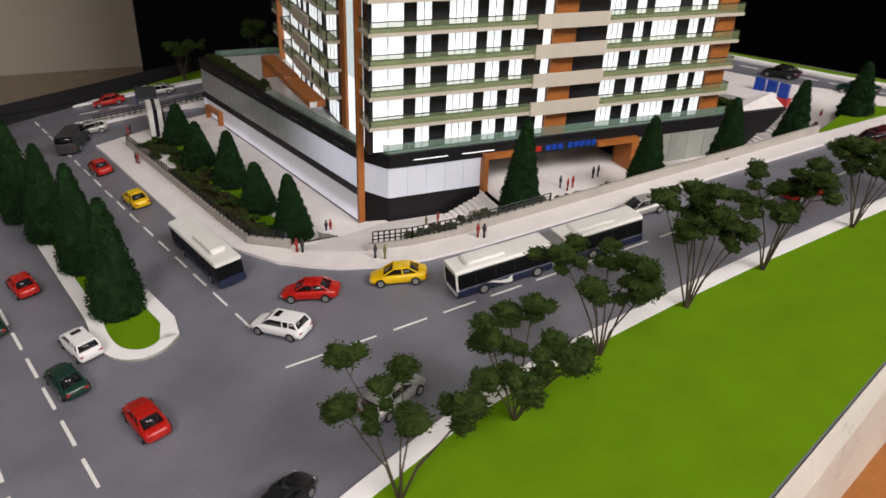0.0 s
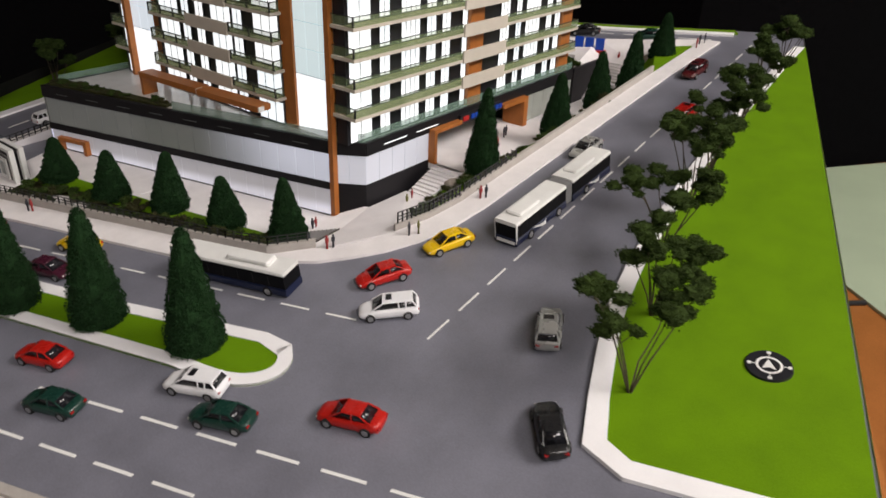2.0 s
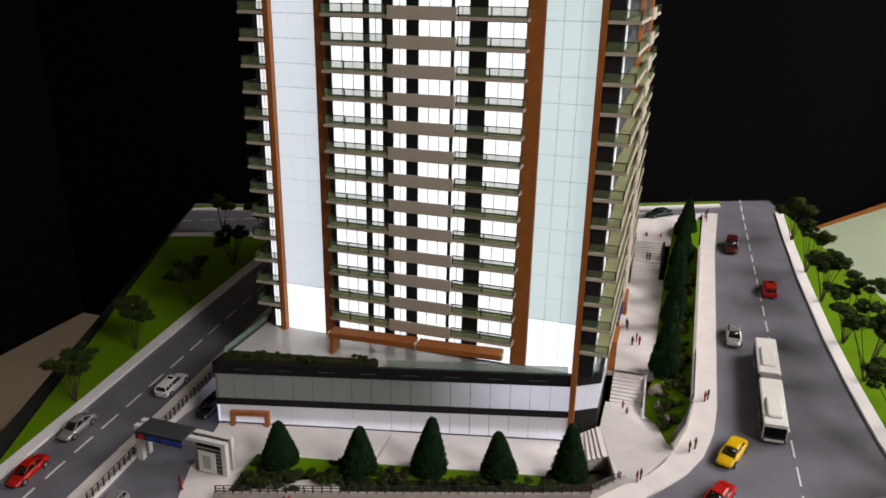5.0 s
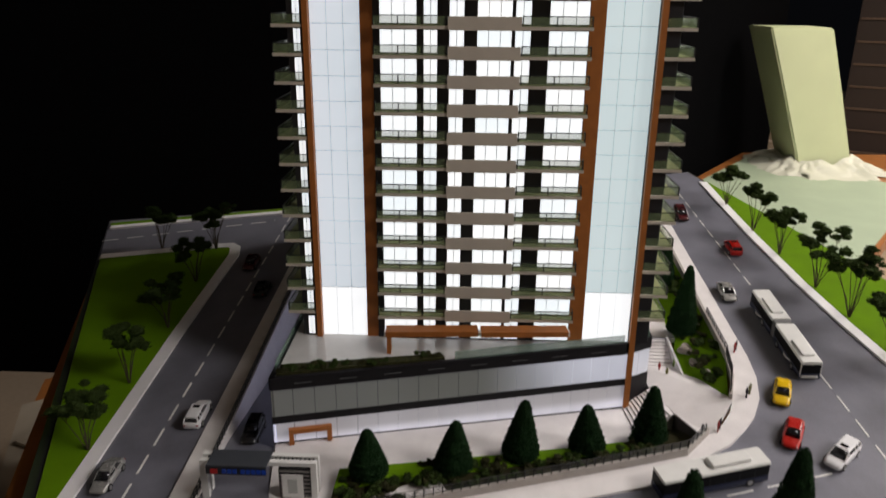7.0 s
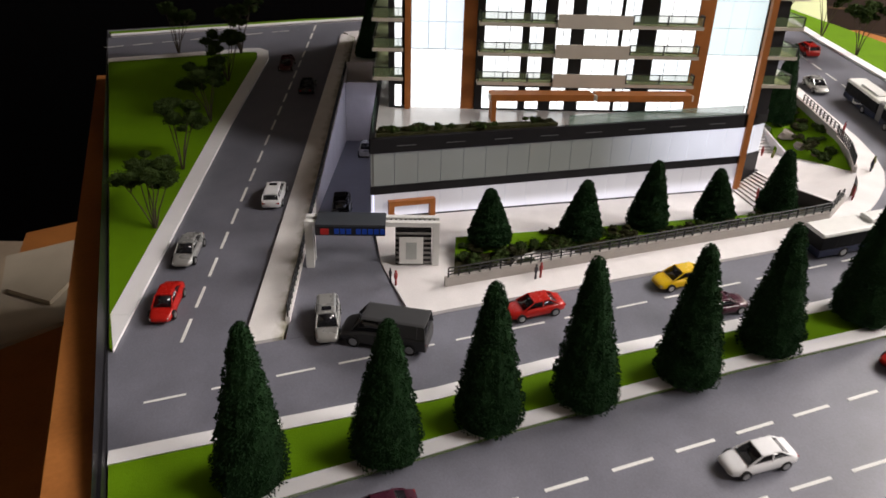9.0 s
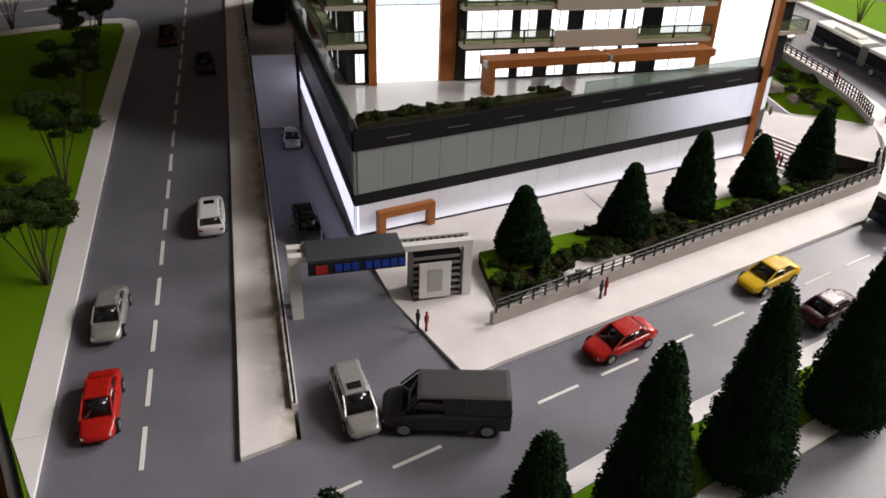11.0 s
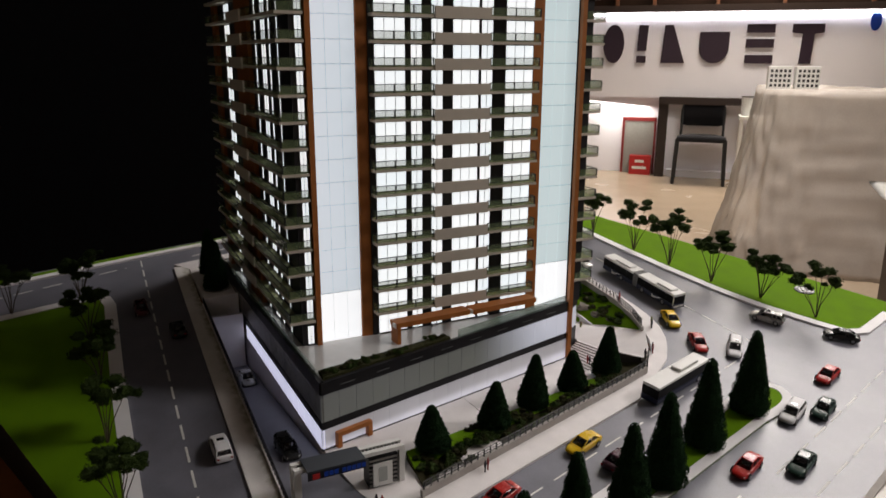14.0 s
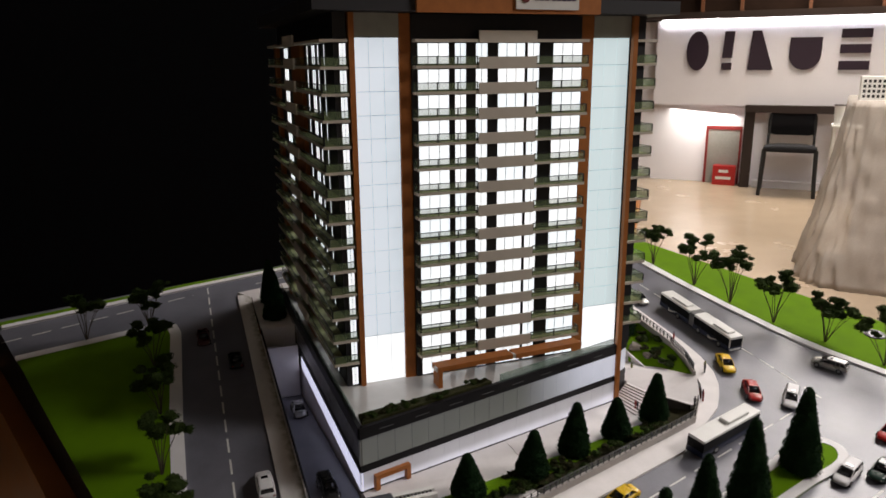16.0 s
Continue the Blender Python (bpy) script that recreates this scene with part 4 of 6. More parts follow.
def build_car(kind, color):
    """Meshes of one car: painted body, glasshouse, roof, pillars, lamps."""
    spec = {"sedan": SEDAN, "estate": ESTATE, "van": VAN}[kind]
    p = paint(color, COLORS[color], 0.55 if color in ("white", "charcoal") else 0.28, 0.5 if color == "silver" else 0.0)
    out = {}
    bm = bmesh.new()
    loft(bm, [ring(*s) for s in spec["body"]])
    if kind != "van":
        bmesh.ops.subdivide_edges(bm, edges=[e for e in bm.edges if len(e.link_faces) == 2], cuts=1, use_grid_fill=True, smooth=0.55)
    out["body"] = finish("body", bm, p, smooth=kind != "van")
    h = spec["house"]
    bm = bmesh.new()
    for s in (1,):
        v = {}
        for i, (x, w, z) in enumerate(h):
            v[i] = (bm.verts.new((x, -w, z)), bm.verts.new((x, w, z)))
        bm.faces.new((v[0][0], v[0][1], v[1][1], v[1][0])[::-1])
        bm.faces.new((v[1][0], v[1][1], v[2][1], v[2][0])[::-1])
        bm.faces.new((v[2][0], v[2][1], v[3][1], v[3][0])[::-1])
        bm.faces.new((v[0][0], v[1][0], v[2][0], v[3][0])[::-1])
        bm.faces.new((v[0][1], v[3][1], v[2][1], v[1][1])[::-1])
        bm.faces.new((v[0][0], v[3][0], v[3][1], v[0][1])[::-1])
    bmesh.ops.bevel(bm, geom=bm.edges[:], offset=0.16 if kind == "van" else 0.07, segments=3 if kind == "van" else 2, affect="EDGES")
    out["windows"] = finish("glasshouse", bm, CARGLASS, smooth=True)
    # painted roof and pillars
    bm = bmesh.new()
    (xb, wb, zb), (xc, wc, zc) = h[1], h[2]
    loft(bm, [[(x, y * w, z + dz) for y, dz in ((-1.02, -0.03), (1.02, -0.03), (0.98, 0.03), (0.8, 0.07), (-0.8, 0.07), (-0.98, 0.03))] for x, w, z in
              ((xb - 0.06, wb, zb - 0.02), (xb + 0.12, wb, zb), (xc - 0.12, wc, zc), (xc + 0.06, wc, zc - 0.02))])
    out["roof"] = finish("roof", bm, p)
    pillars = []

    def pillar(a, b, r0, r1):
        q = bmesh.new()
        tube(q, a, b, r0, r1, 5)
        pillars.append(finish("pillar", q, p))

    for s in (-1, 1):
        pillar((h[0][0], s * h[0][1], h[0][2]), (xb, s * wb, zb), 0.06, 0.05)
        pillar((h[3][0], s * h[3][1], h[3][2]), (xc, s * wc, zc), 0.05, 0.045)
        xm = (xb + xc) / 2 - 0.05
        wm = (h[0][1] + h[3][1]) / 2
        pillar((xm, s * wm, h[0][2] - 0.02), (xm, s * (wb + wc) / 2, zb), 0.05, 0.05)
        if kind != "sedan":
            pillar((xb + 0.45, s * (wm + 0.01), h[0][2] - 0.02), (xb + 0.4, s * (wb + 0.005), zb), 0.05, 0.05)
    if kind == "van":
        for s in (-1, 1):
            bm = bmesh.new()
            v = [bm.verts.new(q) for q in ((h[0][0] - 0.01, s * (h[0][1] + 0.015), h[0][2]), (xc - 1.1, s * (wm + 0.02), h[0][2]), (xc - 1.0, s * (wc + 0.02), zb), (xb, s * (wb + 0.02), zb))]
            bm.faces.new(v if s < 0 else v[::-1])
            pillars.append(finish("side_panel", bm, p))
    out["pillars"] = pillars
    f = spec["body"]
    xf, wf, zf = f[-1][0], f[-2][1], (f[-2][2] + f[-2][3]) / 2
    xr, wr, zr = f[0][0], f[1][1], (f[1][2] + f[1][3]) / 2 + 0.08
    for nm, x, w, z, m in (("headlight", xf - 0.16, wf - 0.2, zf + 0.05, HEADL), ("tail_light", xr + 0.06, wr - 0.18, zr, TAILL)):
        for s in (-1, 1):
            bm = bmesh.new()
            box(bm, x - 0.06, s * w - 0.12, z - 0.06, x + 0.08, s * w + 0.12, z + 0.06)
            out[nm + str(s)] = finish(nm, bm, m)
    if kind == "estate":
        bm = bmesh.new()
        box(bm, -0.25, -0.3, zb + 0.065, 0.12, 0.3, zb + 0.085)
        out["sunroof"] = finish("sunroof", bm, CARGLASS)
    out["wheels"] = spec["wheels"]
    return out


CARS = {}


def car(x, y, heading, kind, color, label, category="car", z=None, group="model cars", tilt=True):
    key = (kind, color)
    if key not in CARS:
        CARS[key] = build_car(kind, color)
    c = CARS[key]
    ob = thing("model_" + ("van" if kind == "van" else "car"), x, y, gz(x, y) + 0.01 if z is None else z, label, category, group, heading, tilt)
    ob.matrix_basis = ob.matrix_basis @ Matrix.Diagonal((1.09, 1.09, 1.09, 1))
    part("body", c["body"], None, ob)
    part("glasshouse", c["windows"], None, ob, "dark tinted windows")
    part("roof", c["roof"], None, ob)
    for me in c["pillars"]:
        part(me.name.split(".")[0], me, None, ob)
    for s in (-1, 1):
        part("headlight", c["headlight%d" % s], None, ob, "clear headlight")
        part("tail_light", c["tail_light%d" % s], None, ob, "red tail light")
    if "sunroof" in c:
        part("sunroof", c["sunroof"], None, ob, "dark sunroof")
    wdt = 0.92 if kind == "van" else 0.70
    for wx in c["wheels"]:
        for s in (-1, 1):
            w = part("wheel", (BIGWHEEL if kind == "van" else WHEEL)[0], None, ob, "black wheel with silver rim")
            w.location = (wx * U, s * wdt * U, (0.42 if kind == "van" else 0.31) * U)
            part("rim", (BIGWHEEL if kind == "van" else WHEEL)[1], None, w)
    return ob


car(-18.75, 11.3, 106, "sedan", "yellow", "yellow model taxi on the west road", "taxi")
car(-21.8, 22.5, 106, "sedan", "red", "red model sedan on the west road")
car(-24.4, 32.7, 75, "van", "charcoal", "dark grey model delivery van turning at the gate", "van")
car(-22.8, 36.7, 185, "estate", "silver", "silver model estate car leaving the gate")
car(-22.1, 9.6, -74, "sedan", "purple", "dark plum model car in the median lane")
car(-20.35, 48.2, 180, "sedan", "red", "red model sedan on the north road")
car(-13.75, 48.4, 178, "sedan", "silver", "silver model sedan on the north road")
car(-5.15, 43.1, 0, "estate", "white", "white model estate car on the north road")
car(28.0, 46.9, 180, "sedan", "maroon", "dark maroon model car on the north road")
car(20.5, 43.4, 0, "sedan", "black", "black model car on the north road")
car(-8.1, -13.9, 152, "sedan", "red", "red model sedan turning at the corner")
car(-1.9, -15.2, 157, "sedan", "yellow", "yellow model taxi near the corner pavement", "taxi")
car(-10.95, -17.1, 132, "estate", "white", "white model people carrier in the junction")
car(-6.7, -27.5, 28, "estate", "silver", "silver model estate car beside the lawn kerb")
car(-14.2, -32.3, 41, "sedan", "black", "black model sedan at the lawn corner")
car(-19.9, -22.3, 108, "sedan", "red", "red model sedan crossing the junction")
car(-23.5, -12.1, 112, "estate", "white", "white model estate car beside the median")
car(-24.3, -15.9, 112, "sedan", "green", "dark green model sedan in the boulevard lane")
car(-27.8, -0.8, 109, "sedan", "red", "red model coupe in the boulevard lane")
car(-29.7, -5.9, 110, "sedan", "green", "dark green model sedan in the outer lane")
car(-35.4, 12.1, 104, "sedan", "white", "white model sedan in the boulevard lane")
car(-38.2, 32.6, 106, "sedan", "purple", "dark plum model sedan in the boulevard lane")
car(18.4, -15.9, 178, "sedan", "silver", "pale grey model car behind the bendy bus")
car(30.8, -20.5, -2, "estate", "red", "red model estate car on the south road")
car(42.8, -16.3, 178, "estate", "maroon", "maroon model people carrier on the south road")
car(52.8, -5.8, 118, "sedan", "green", "dark green model car on the far road")
car(51.2, 3.0, 112, "sedan", "black", "dark model car on the far road")
car(-6.7, 37.2, 182, "estate", "black", "dark model car driving up the ramp", z=-3.38, tilt=False)
car(16.0, 36.4, 180, "sedan", "silver", "silver model car low on the ramp", z=-5.6, tilt=False)

NAVYP = paint("navy", (0.006, 0.011, 0.042), 0.4)
ROOFW = paint("bus_white", (0.74, 0.74, 0.72), 0.45)
BUSGL = mat("bus_window_black", (0.005, 0.005, 0.006), 0.45, vary=0.1, bump=0, spec=0.1)
BELLOW = mat("grey_bellows", (0.20, 0.20, 0.20), 0.8)


def bus_unit(owner, x0, x1, front, wheels):
    """One rigid section of a bus along x; front: the x of the windscreen or None."""
    w = 1.06
    bm = bmesh.new()
    loft(bm, [ring(x, w, 0.22, 0.86, 0.08) for x in (x0, x0 + 0.05, x1 - 0.05, x1)])
    part("skirt", bm, NAVYP, owner, "navy blue lower body")
    bm = bmesh.new()
    loft(bm, [ring(x, w - d, 0.84, 2.02, 0.08) for x, d in ((x0 + 0.02, 0.03), (x0 + 0.1, 0.02), (x1 - 0.1, 0.02), (x1 - 0.02, 0.03))])
    part("window_band", bm, BUSGL, owner, "black window band")
    bm = bmesh.new()
    loft(bm, [ring(x, w + 0.02 - d, 1.98, 2.32, 0.1) for x, d in ((x0 - 0.02, 0.06), (x0 + 0.08, 0.0), (x1 - 0.08, 0.0), (x1 + 0.02, 0.06))])
    part("roof", bm, ROOFW, owner, "white roof")
    for k in range(1, int((x1 - x0) / 1.3)):
        x = x0 + k * (x1 - x0) / int((x1 - x0) / 1.3)
        for s in (-1, 1):
            bm = bmesh.new()
            box(bm, x - 0.025, s * (w - 0.015) - 0.012, 0.9, x + 0.025, s * (w - 0.015) + 0.012, 1.96)
            part("window_bar", bm, TYRE, owner)
    for wx in wheels:
        for s in (-1, 1):
            q = part("wheel", BIGWHEEL[0], None, owner, "black wheel with silver rim")
            q.location = (wx * U, s * (w - 0.12) * U, 0.40 * U)
            part("rim", BIGWHEEL[1], None, q)


def swoosh(owner, x0, side):
    """White curved mark on the flank."""
    bm = bmesh.new()
    y = side * 1.075
    pts = [(0, 0.3), (0.5, 0.34), (1.1, 0.55), (1.9, 0.84), (1.5, 0.84), (0.9, 0.66), (0.3, 0.62), (0, 0.84)]
    vs = [bm.verts.new((x0 + a, y, z)) for a, z in (pts if side < 0 else pts[::-1])]
    f = bm.faces.new(vs)
    r = bmesh.ops.extrude_face_region(bm, geom=[f])
    bmesh.ops.translate(bm, vec=(0, side * 0.01, 0), verts=[g for g in r["geom"] if isinstance(g, bmesh.types.BMVert)])
    part("flank_mark", bm, ROOFW, owner, "white swoosh on the blue flank")


def ac_box(owner, x0, x1, w, h):
    bm = bmesh.new()
    loft(bm, [ring(x, w - d, 2.28, 2.32 + h - d, 0.08) for x, d in ((x0, 0.12), (x0 + 0.15, 0.0), (x1 - 0.15, 0.0), (x1, 0.12))])
    part("roof_unit", bm, ROOFW, owner, "white roof unit")


bus = thing("model_bus", -14.1, -4.6, gz(-14.1, -4.6), "white-roofed navy model city bus on the west road", "bus", "model buses", -75.3)
bus_unit(bus, -4.9, 4.9, 4.9, (3.2, -2.6))
ac_box(bus, -0.4, 3.4, 0.62, 0.34)
bus = thing("model_bus", 8.2, -18.9, gz(8.2, -18.9), "long white and navy articulated model bus on the south road", "articulated bus", "model buses", 180)
bus_unit(bus, 0.2, 7.6, 7.6, (5.6, 1.4))
bus_unit(bus, -7.5, -0.9, None, (-3.2,))
bm = bmesh.new()
loft(bm, [ring(-0.9 + k * 1.1 / 12, 0.98 - d, 0.3, 2.22 - d, 0.08) for k, d in ((j, 0.06 * (1 - j % 2)) for j in range(13))])
part("bellows", bm, BELLOW, bus, "grey folded bellows joint")
ac_box(bus, 3.6, 6.6, 0.7, 0.26)
ac_box(bus, -5.4, -2.0, 0.7, 0.22)
for s in (-1, 1):
    swoosh(bus, 3.4, s)
    swoosh(bus, -5.4, s)
bm = bmesh.new()
box(bm, 7.55, -0.85, 0.35, 7.64, 0.85, 0.62)
part("bumper", bm, ROOFW, bus, "white front bumper")
for y in (-1.04, 0.98):
    bm = bmesh.new()
    box(bm, 7.45, y, 0.5, 7.62, y + 0.06, 2.0)
    part("front_post", bm, ROOFW, bus, "white windscreen post")


# ---- trees ----
def tuft(bm, p, d, size, rnd):
    """A small three-sided leaf clump pointing along d."""
    d = Vector(d).normalized()
    q = d.to_track_quat("Z", "Y")
    a0 = rnd.uniform(0, math.tau)
    base = [bm.verts.new(p + q @ Vector((math.cos(a0 + k * math.tau / 3) * size * 0.5, math.sin(a0 + k * math.tau / 3) * size * 0.5, 0))) for k in range(3)]
    tip = bm.verts.new(p + d * size)
    for k in range(3):
        bm.faces.new((base[k], base[(k + 1) % 3], tip))


def conifer_mesh(height, radius, seed, tufts=5600):
    rnd = random.Random(seed)
    bm = bmesh.new()
    seg, lev = 22, 16
    ph = rnd.uniform(0, 50)
    rows = []

    def rad(h):
        return radius * (0.15 + 0.85 * (1 - h) ** 0.92) * (0.86 + 0.14 * min(1, h * 7)) * math.sqrt(max(0.0, 1 - max(0.0, (h - 0.93) / 0.07) ** 2) + 0.02)

    lean = (rnd.uniform(-0.25, 0.25), rnd.uniform(-0.25, 0.25))
    for i in range(lev + 1):
        h = i / lev
        rr = []
        for k in range(seg):
            a = k * math.tau / seg
            r = rad(h) * (0.86 + 0.20 * noise.noise(Vector((math.cos(a) * 2.2, math.sin(a) * 2.2, h * 7 + ph))))
            rr.append((math.cos(a) * r + lean[0] * h, math.sin(a) * r + lean[1] * h, 0.12 + h * (height - 0.12)))
        rows.append(rr)
    loft(bm, rows)
    for _ in range(tufts):
        h = 1 - math.sqrt(rnd.random()) if rnd.random() < 0.75 else rnd.random()
        a = rnd.uniform(0, math.tau)
        layer = 0.95 + 0.045 * math.sin(h * 46 + 2 * math.sin(a * 2 + ph))
        r = rad(h) * layer * rnd.uniform(0.86, 1.03)
        p = Vector((math.cos(a) * r + lean[0] * h, math.sin(a) * r + lean[1] * h, 0.12 + h * (height - 0.12)))
        tuft(bm, p, (math.cos(a), math.sin(a), rnd.uniform(-0.7, 0.5)), rnd.uniform(0.08, 0.15), rnd)
    return finish("crown", bm, CONIFER)


bm = bmesh.new()
tube(bm, (0, 0, -0.1), (0, 0, 1.2), 0.2, 0.12, 8)
TRUNK = finish("trunk", bm, BARK)
CM = {}


def conifer(x, y, height, radius, label, group, base=None):
    v = (round(x * 7 + y * 3) % 3, height, radius)
    if v not in CM:
        CM[v] = conifer_mesh(height, radius, v[0] + int(height * 10))
    ob = thing("conifer_tree", x, y, gz(x, y) + 0.2 if base is None else base, label, "conifer", group, (x * 37 + y * 53) % 360, False)
    part("trunk", TRUNK, None, ob, "short brown trunk")
    part("crown", CM[v], None, ob, "dense dark green needles")


for x, y, h in ((-35.6, 39.5, 9.8), (-34.0, 32.4, 8.7), (-31.9, 26.5, 9.1), (-30.3, 20.6, 9.5), (-28.6, 13.9, 9.1), (-26.1, 7.7, 8.8), (-23.3, 0.1, 9.0), (-21.0, -8.5, 9.0)):
    conifer(x, y, h, 2.3, "dark green cone-shaped model conifer on the median lawn", "median conifers")
for x, y, top in ((-13.5, 24.9, 1.9), (-12.2, 17.5, 2.3), (-9.95, 11.4, 3.2), (-8.4, 5.0, 2.05), (-6.5, -1.2, 3.25)):
    conifer(x, y, top - pz(x, y) - 0.3, 1.95, "dark green cone-shaped model conifer in the west garden", "west garden conifers", pz(x, y) + 0.3)
for x, y, z, h in ((11.4, -8.6, 0.45, 8.3), (23.9, -9.2, 1.2, 6.7), (32.8, -9.4, 1.9, 6.7), (40.3, -9.6, 2.7, 7.1), (48.0, -9.8, 5.2, 5.8)):
    conifer(x, y, h, 1.9, "dark green cone-shaped model conifer in the south garden", "south garden conifers", z)
for x, y, h in ((31.0, 36.9, 6.6), (36.5, 36.5, 6.6)):
    conifer(x, y, h, 1.9, "dark green cone-shaped model conifer behind the ramp", "rear conifers", gz(x, y) + 0.2)


def clump(bm, c, r, rnd, n):
    """A flattish sponge clump: a lumpy core and many small leaf tufts."""
    c = Vector(c)
    ph = rnd.uniform(0, 99)
    seg, lev = 9, 5
    rows = []
    for i in range(lev):
        t = (i + 0.5) / lev * math.pi
        row = []
        for k in range(seg):
            a = k * math.tau / seg
            d = Vector((math.sin(t) * math.cos(a), math.sin(t) * math.sin(a), -math.cos(t)))
            s = r * (0.72 + 0.45 * noise.noise(d * 1.7 + Vector((ph, 0, 0))))
            row.append(c + Vector((d.x * s, d.y * s, d.z * s * 0.62)))
        rows.append(row)
    loft(bm, rows)
    for _ in range(n):
        d = Vector((rnd.gauss(0, 1), rnd.gauss(0, 1), rnd.gauss(0, 0.8))).normalized()
        s = r * (0.72 + 0.45 * noise.noise(d * 1.7 + Vector((ph, 0, 0)))) * rnd.uniform(0.85, 1.15)
        tuft(bm, c + Vector((d.x * s, d.y * s, d.z * s * 0.62)), d + Vector((rnd.gauss(0, 0.6), rnd.gauss(0, 0.6), 0.2)), rnd.uniform(0.07, 0.15), rnd)


def sponge_tree(x, y, height, spread, stems, seed, label, group):
    rnd = random.Random(seed)
    ob = thing("deciduous_tree", x, y, gz(x, y) + 0.2, label, "tree", group, 0, False)
    limbs, crown = bmesh.new(), bmesh.new()
    for k in range(stems):
        a = k * math.tau / stems + rnd.uniform(-0.5, 0.5)
        s = spread * (0.2 + 0.8 * math.sqrt(rnd.random()))
        h = height * rnd.uniform(0.66, 1.0) * (1 - 0.18 * (s / spread))
        p = [Vector((0.08 * math.cos(a), 0.08 * math.sin(a), -0.05))]
        for j in (0.35, 0.7, 1.0):
            p.append(Vector((math.cos(a) * s * j ** 1.25 + rnd.gauss(0, 0.08), math.sin(a) * s * j ** 1.25 + rnd.gauss(0, 0.08), h * j)))
        for j in range(3):
            tube(limbs, p[j], p[j + 1], 0.068 - 0.014 * j, 0.054 - 0.014 * j, 5)
        clump(crown, p[3] + Vector((0, 0, 0.05)), rnd.uniform(0.72, 1.16), rnd, 430)
        for _ in range(rnd.choice((2, 3, 4))):
            q = p[2].lerp(p[3], rnd.uniform(0.1, 0.7))
            e = q + Vector((rnd.gauss(0, 0.55), rnd.gauss(0, 0.55), rnd.uniform(0.4, 1.0)))
            tube(limbs, q, e, 0.032, 0.022, 4)
            clump(crown, e, rnd.uniform(0.44, 0.80), rnd, 210)
    part("trunk", limbs, BARK, ob, "bundle of thin brown stems")
    part("crown", crown, FOLIAGE, ob, "clumped dark olive foliage")


STREES = [(-8.9, -34.4, 8.6, 3.8, 6), (-1.5, -32.2, 7.4, 3.3, 9), (5.4, -29.8, 8.4, 3.4, 7), (12.8, -28.4, 9.4, 3.0, 8), (19.9, -27.4, 9.0, 2.9, 7), (29.2, -26.3, 8.2, 2.6, 7), (36.9, -25.3, 7.4, 2.4, 6), (47.0, -24.5, 6.4, 2.2, 6)]
for i, (x, y, h, s, n) in enumerate(STREES):
    sponge_tree(x, y, h, s, n, 40 + i, "dark olive model tree with thin bare stems on the south lawn", "south lawn trees")
NTREES = [(-10.0, 52.1, 6.8, 2.7, 7), (0.4, 52.6, 7.2, 2.6, 6), (11.5, 52.6, 7.0, 2.4, 6), (23.0, 53.2, 7.2, 2.4, 7), (33.0, 53.6, 7.6, 2.6, 8), (33.2, 61.8, 7.0, 2.4, 6)]
for i, (x, y, h, s, n) in enumerate(NTREES):
    sponge_tree(x, y, h, s, n, 70 + i, "dark olive model tree with thin bare stems on the north lawn", "north lawn trees")

# shrubs, boulders and roof planting
SHM = []
for k in range(4):
    rnd = random.Random(200 + k)
    bm = bmesh.new()
    for _ in range(5):
        clump(bm, (rnd.gauss(0, 0.35), rnd.gauss(0, 0.35), rnd.uniform(0.12, 0.4)), rnd.uniform(0.3, 0.5), rnd, 70)
    SHM.append(finish("shrub", bm, SHRUB if k % 2 else FOLIAGE))
RKM = []
for k in range(3):
    rnd = random.Random(300 + k)
    bm = bmesh.new()
    bmesh.ops.create_icosphere(bm, subdivisions=2, radius=0.6)
    for v in bm.verts:
        v.co *= 0.8 + 0.5 * noise.noise(v.co * 2.2 + Vector((k * 9, 0, 0)))
        v.co.z *= 0.65
    RKM.append(finish("boulder", bm, ROCK))


def place(name, me, x, y, z, s, label, category, group):
    ob = new(name, me)
    ob.matrix_basis = Matrix.Translation((x * U, y * U, z * U)) @ pose(0, 0, 0, 0, 0, (x * 91 + y * 57) % 360) @ Matrix.Diagonal((s, s, s, 1))
    return tagged(ob, label, category, group)


rnd = random.Random(5)
for k in range(96):
    f = rnd.random()
    e = rnd.uniform(0.15, 0.62) if k < 84 else rnd.uniform(0.6, 0.85)
    y = 27.4 - f * 28.5
    x = -18.5 + f * 6.9 + e * 5.4
    place("shrub", SHM[k % 4], x, y, (1 - e) * (gz(x, y) + 0.1) + e * (pz(x, y) + 0.2), rnd.uniform(0.6, 1.05), "small olive model shrub in the west garden", "shrub", "west garden shrubs")
for k in range(58):
    f = rnd.random() ** 1.2
    x = 1.0 + f * 38.5
    e = rnd.random()
    e = e * 0.45 if x > 12 else e
    y = -10.9 + 2.8 * e if x > 6 else -10.2 + 2.0 * e
    z = (gz(x, y) + 0.1) * (1 - e) + 0.15 * e if x > 6 else gz(x, y) - 0.1 - 0.5 * e
    place("shrub", SHM[k % 4], x, y, z, rnd.uniform(0.6, 1.15), "small olive model shrub in the south garden", "shrub", "south garden shrubs")
for x, y, s in ((5.2, -8.6, 1.3), (7.6, -8.2, 1.8), (3.0, -9.2, 1.0), (13.2, -9.0, 1.3), (1.6, -9.6, 0.8), (15.0, -8.6, 0.9)):
    place("boulder", RKM[int(x) % 3], x, y, 0.1 if x > 6 else -0.35, s, "brown model boulder among shrubs in the garden", "boulder", "garden boulders")
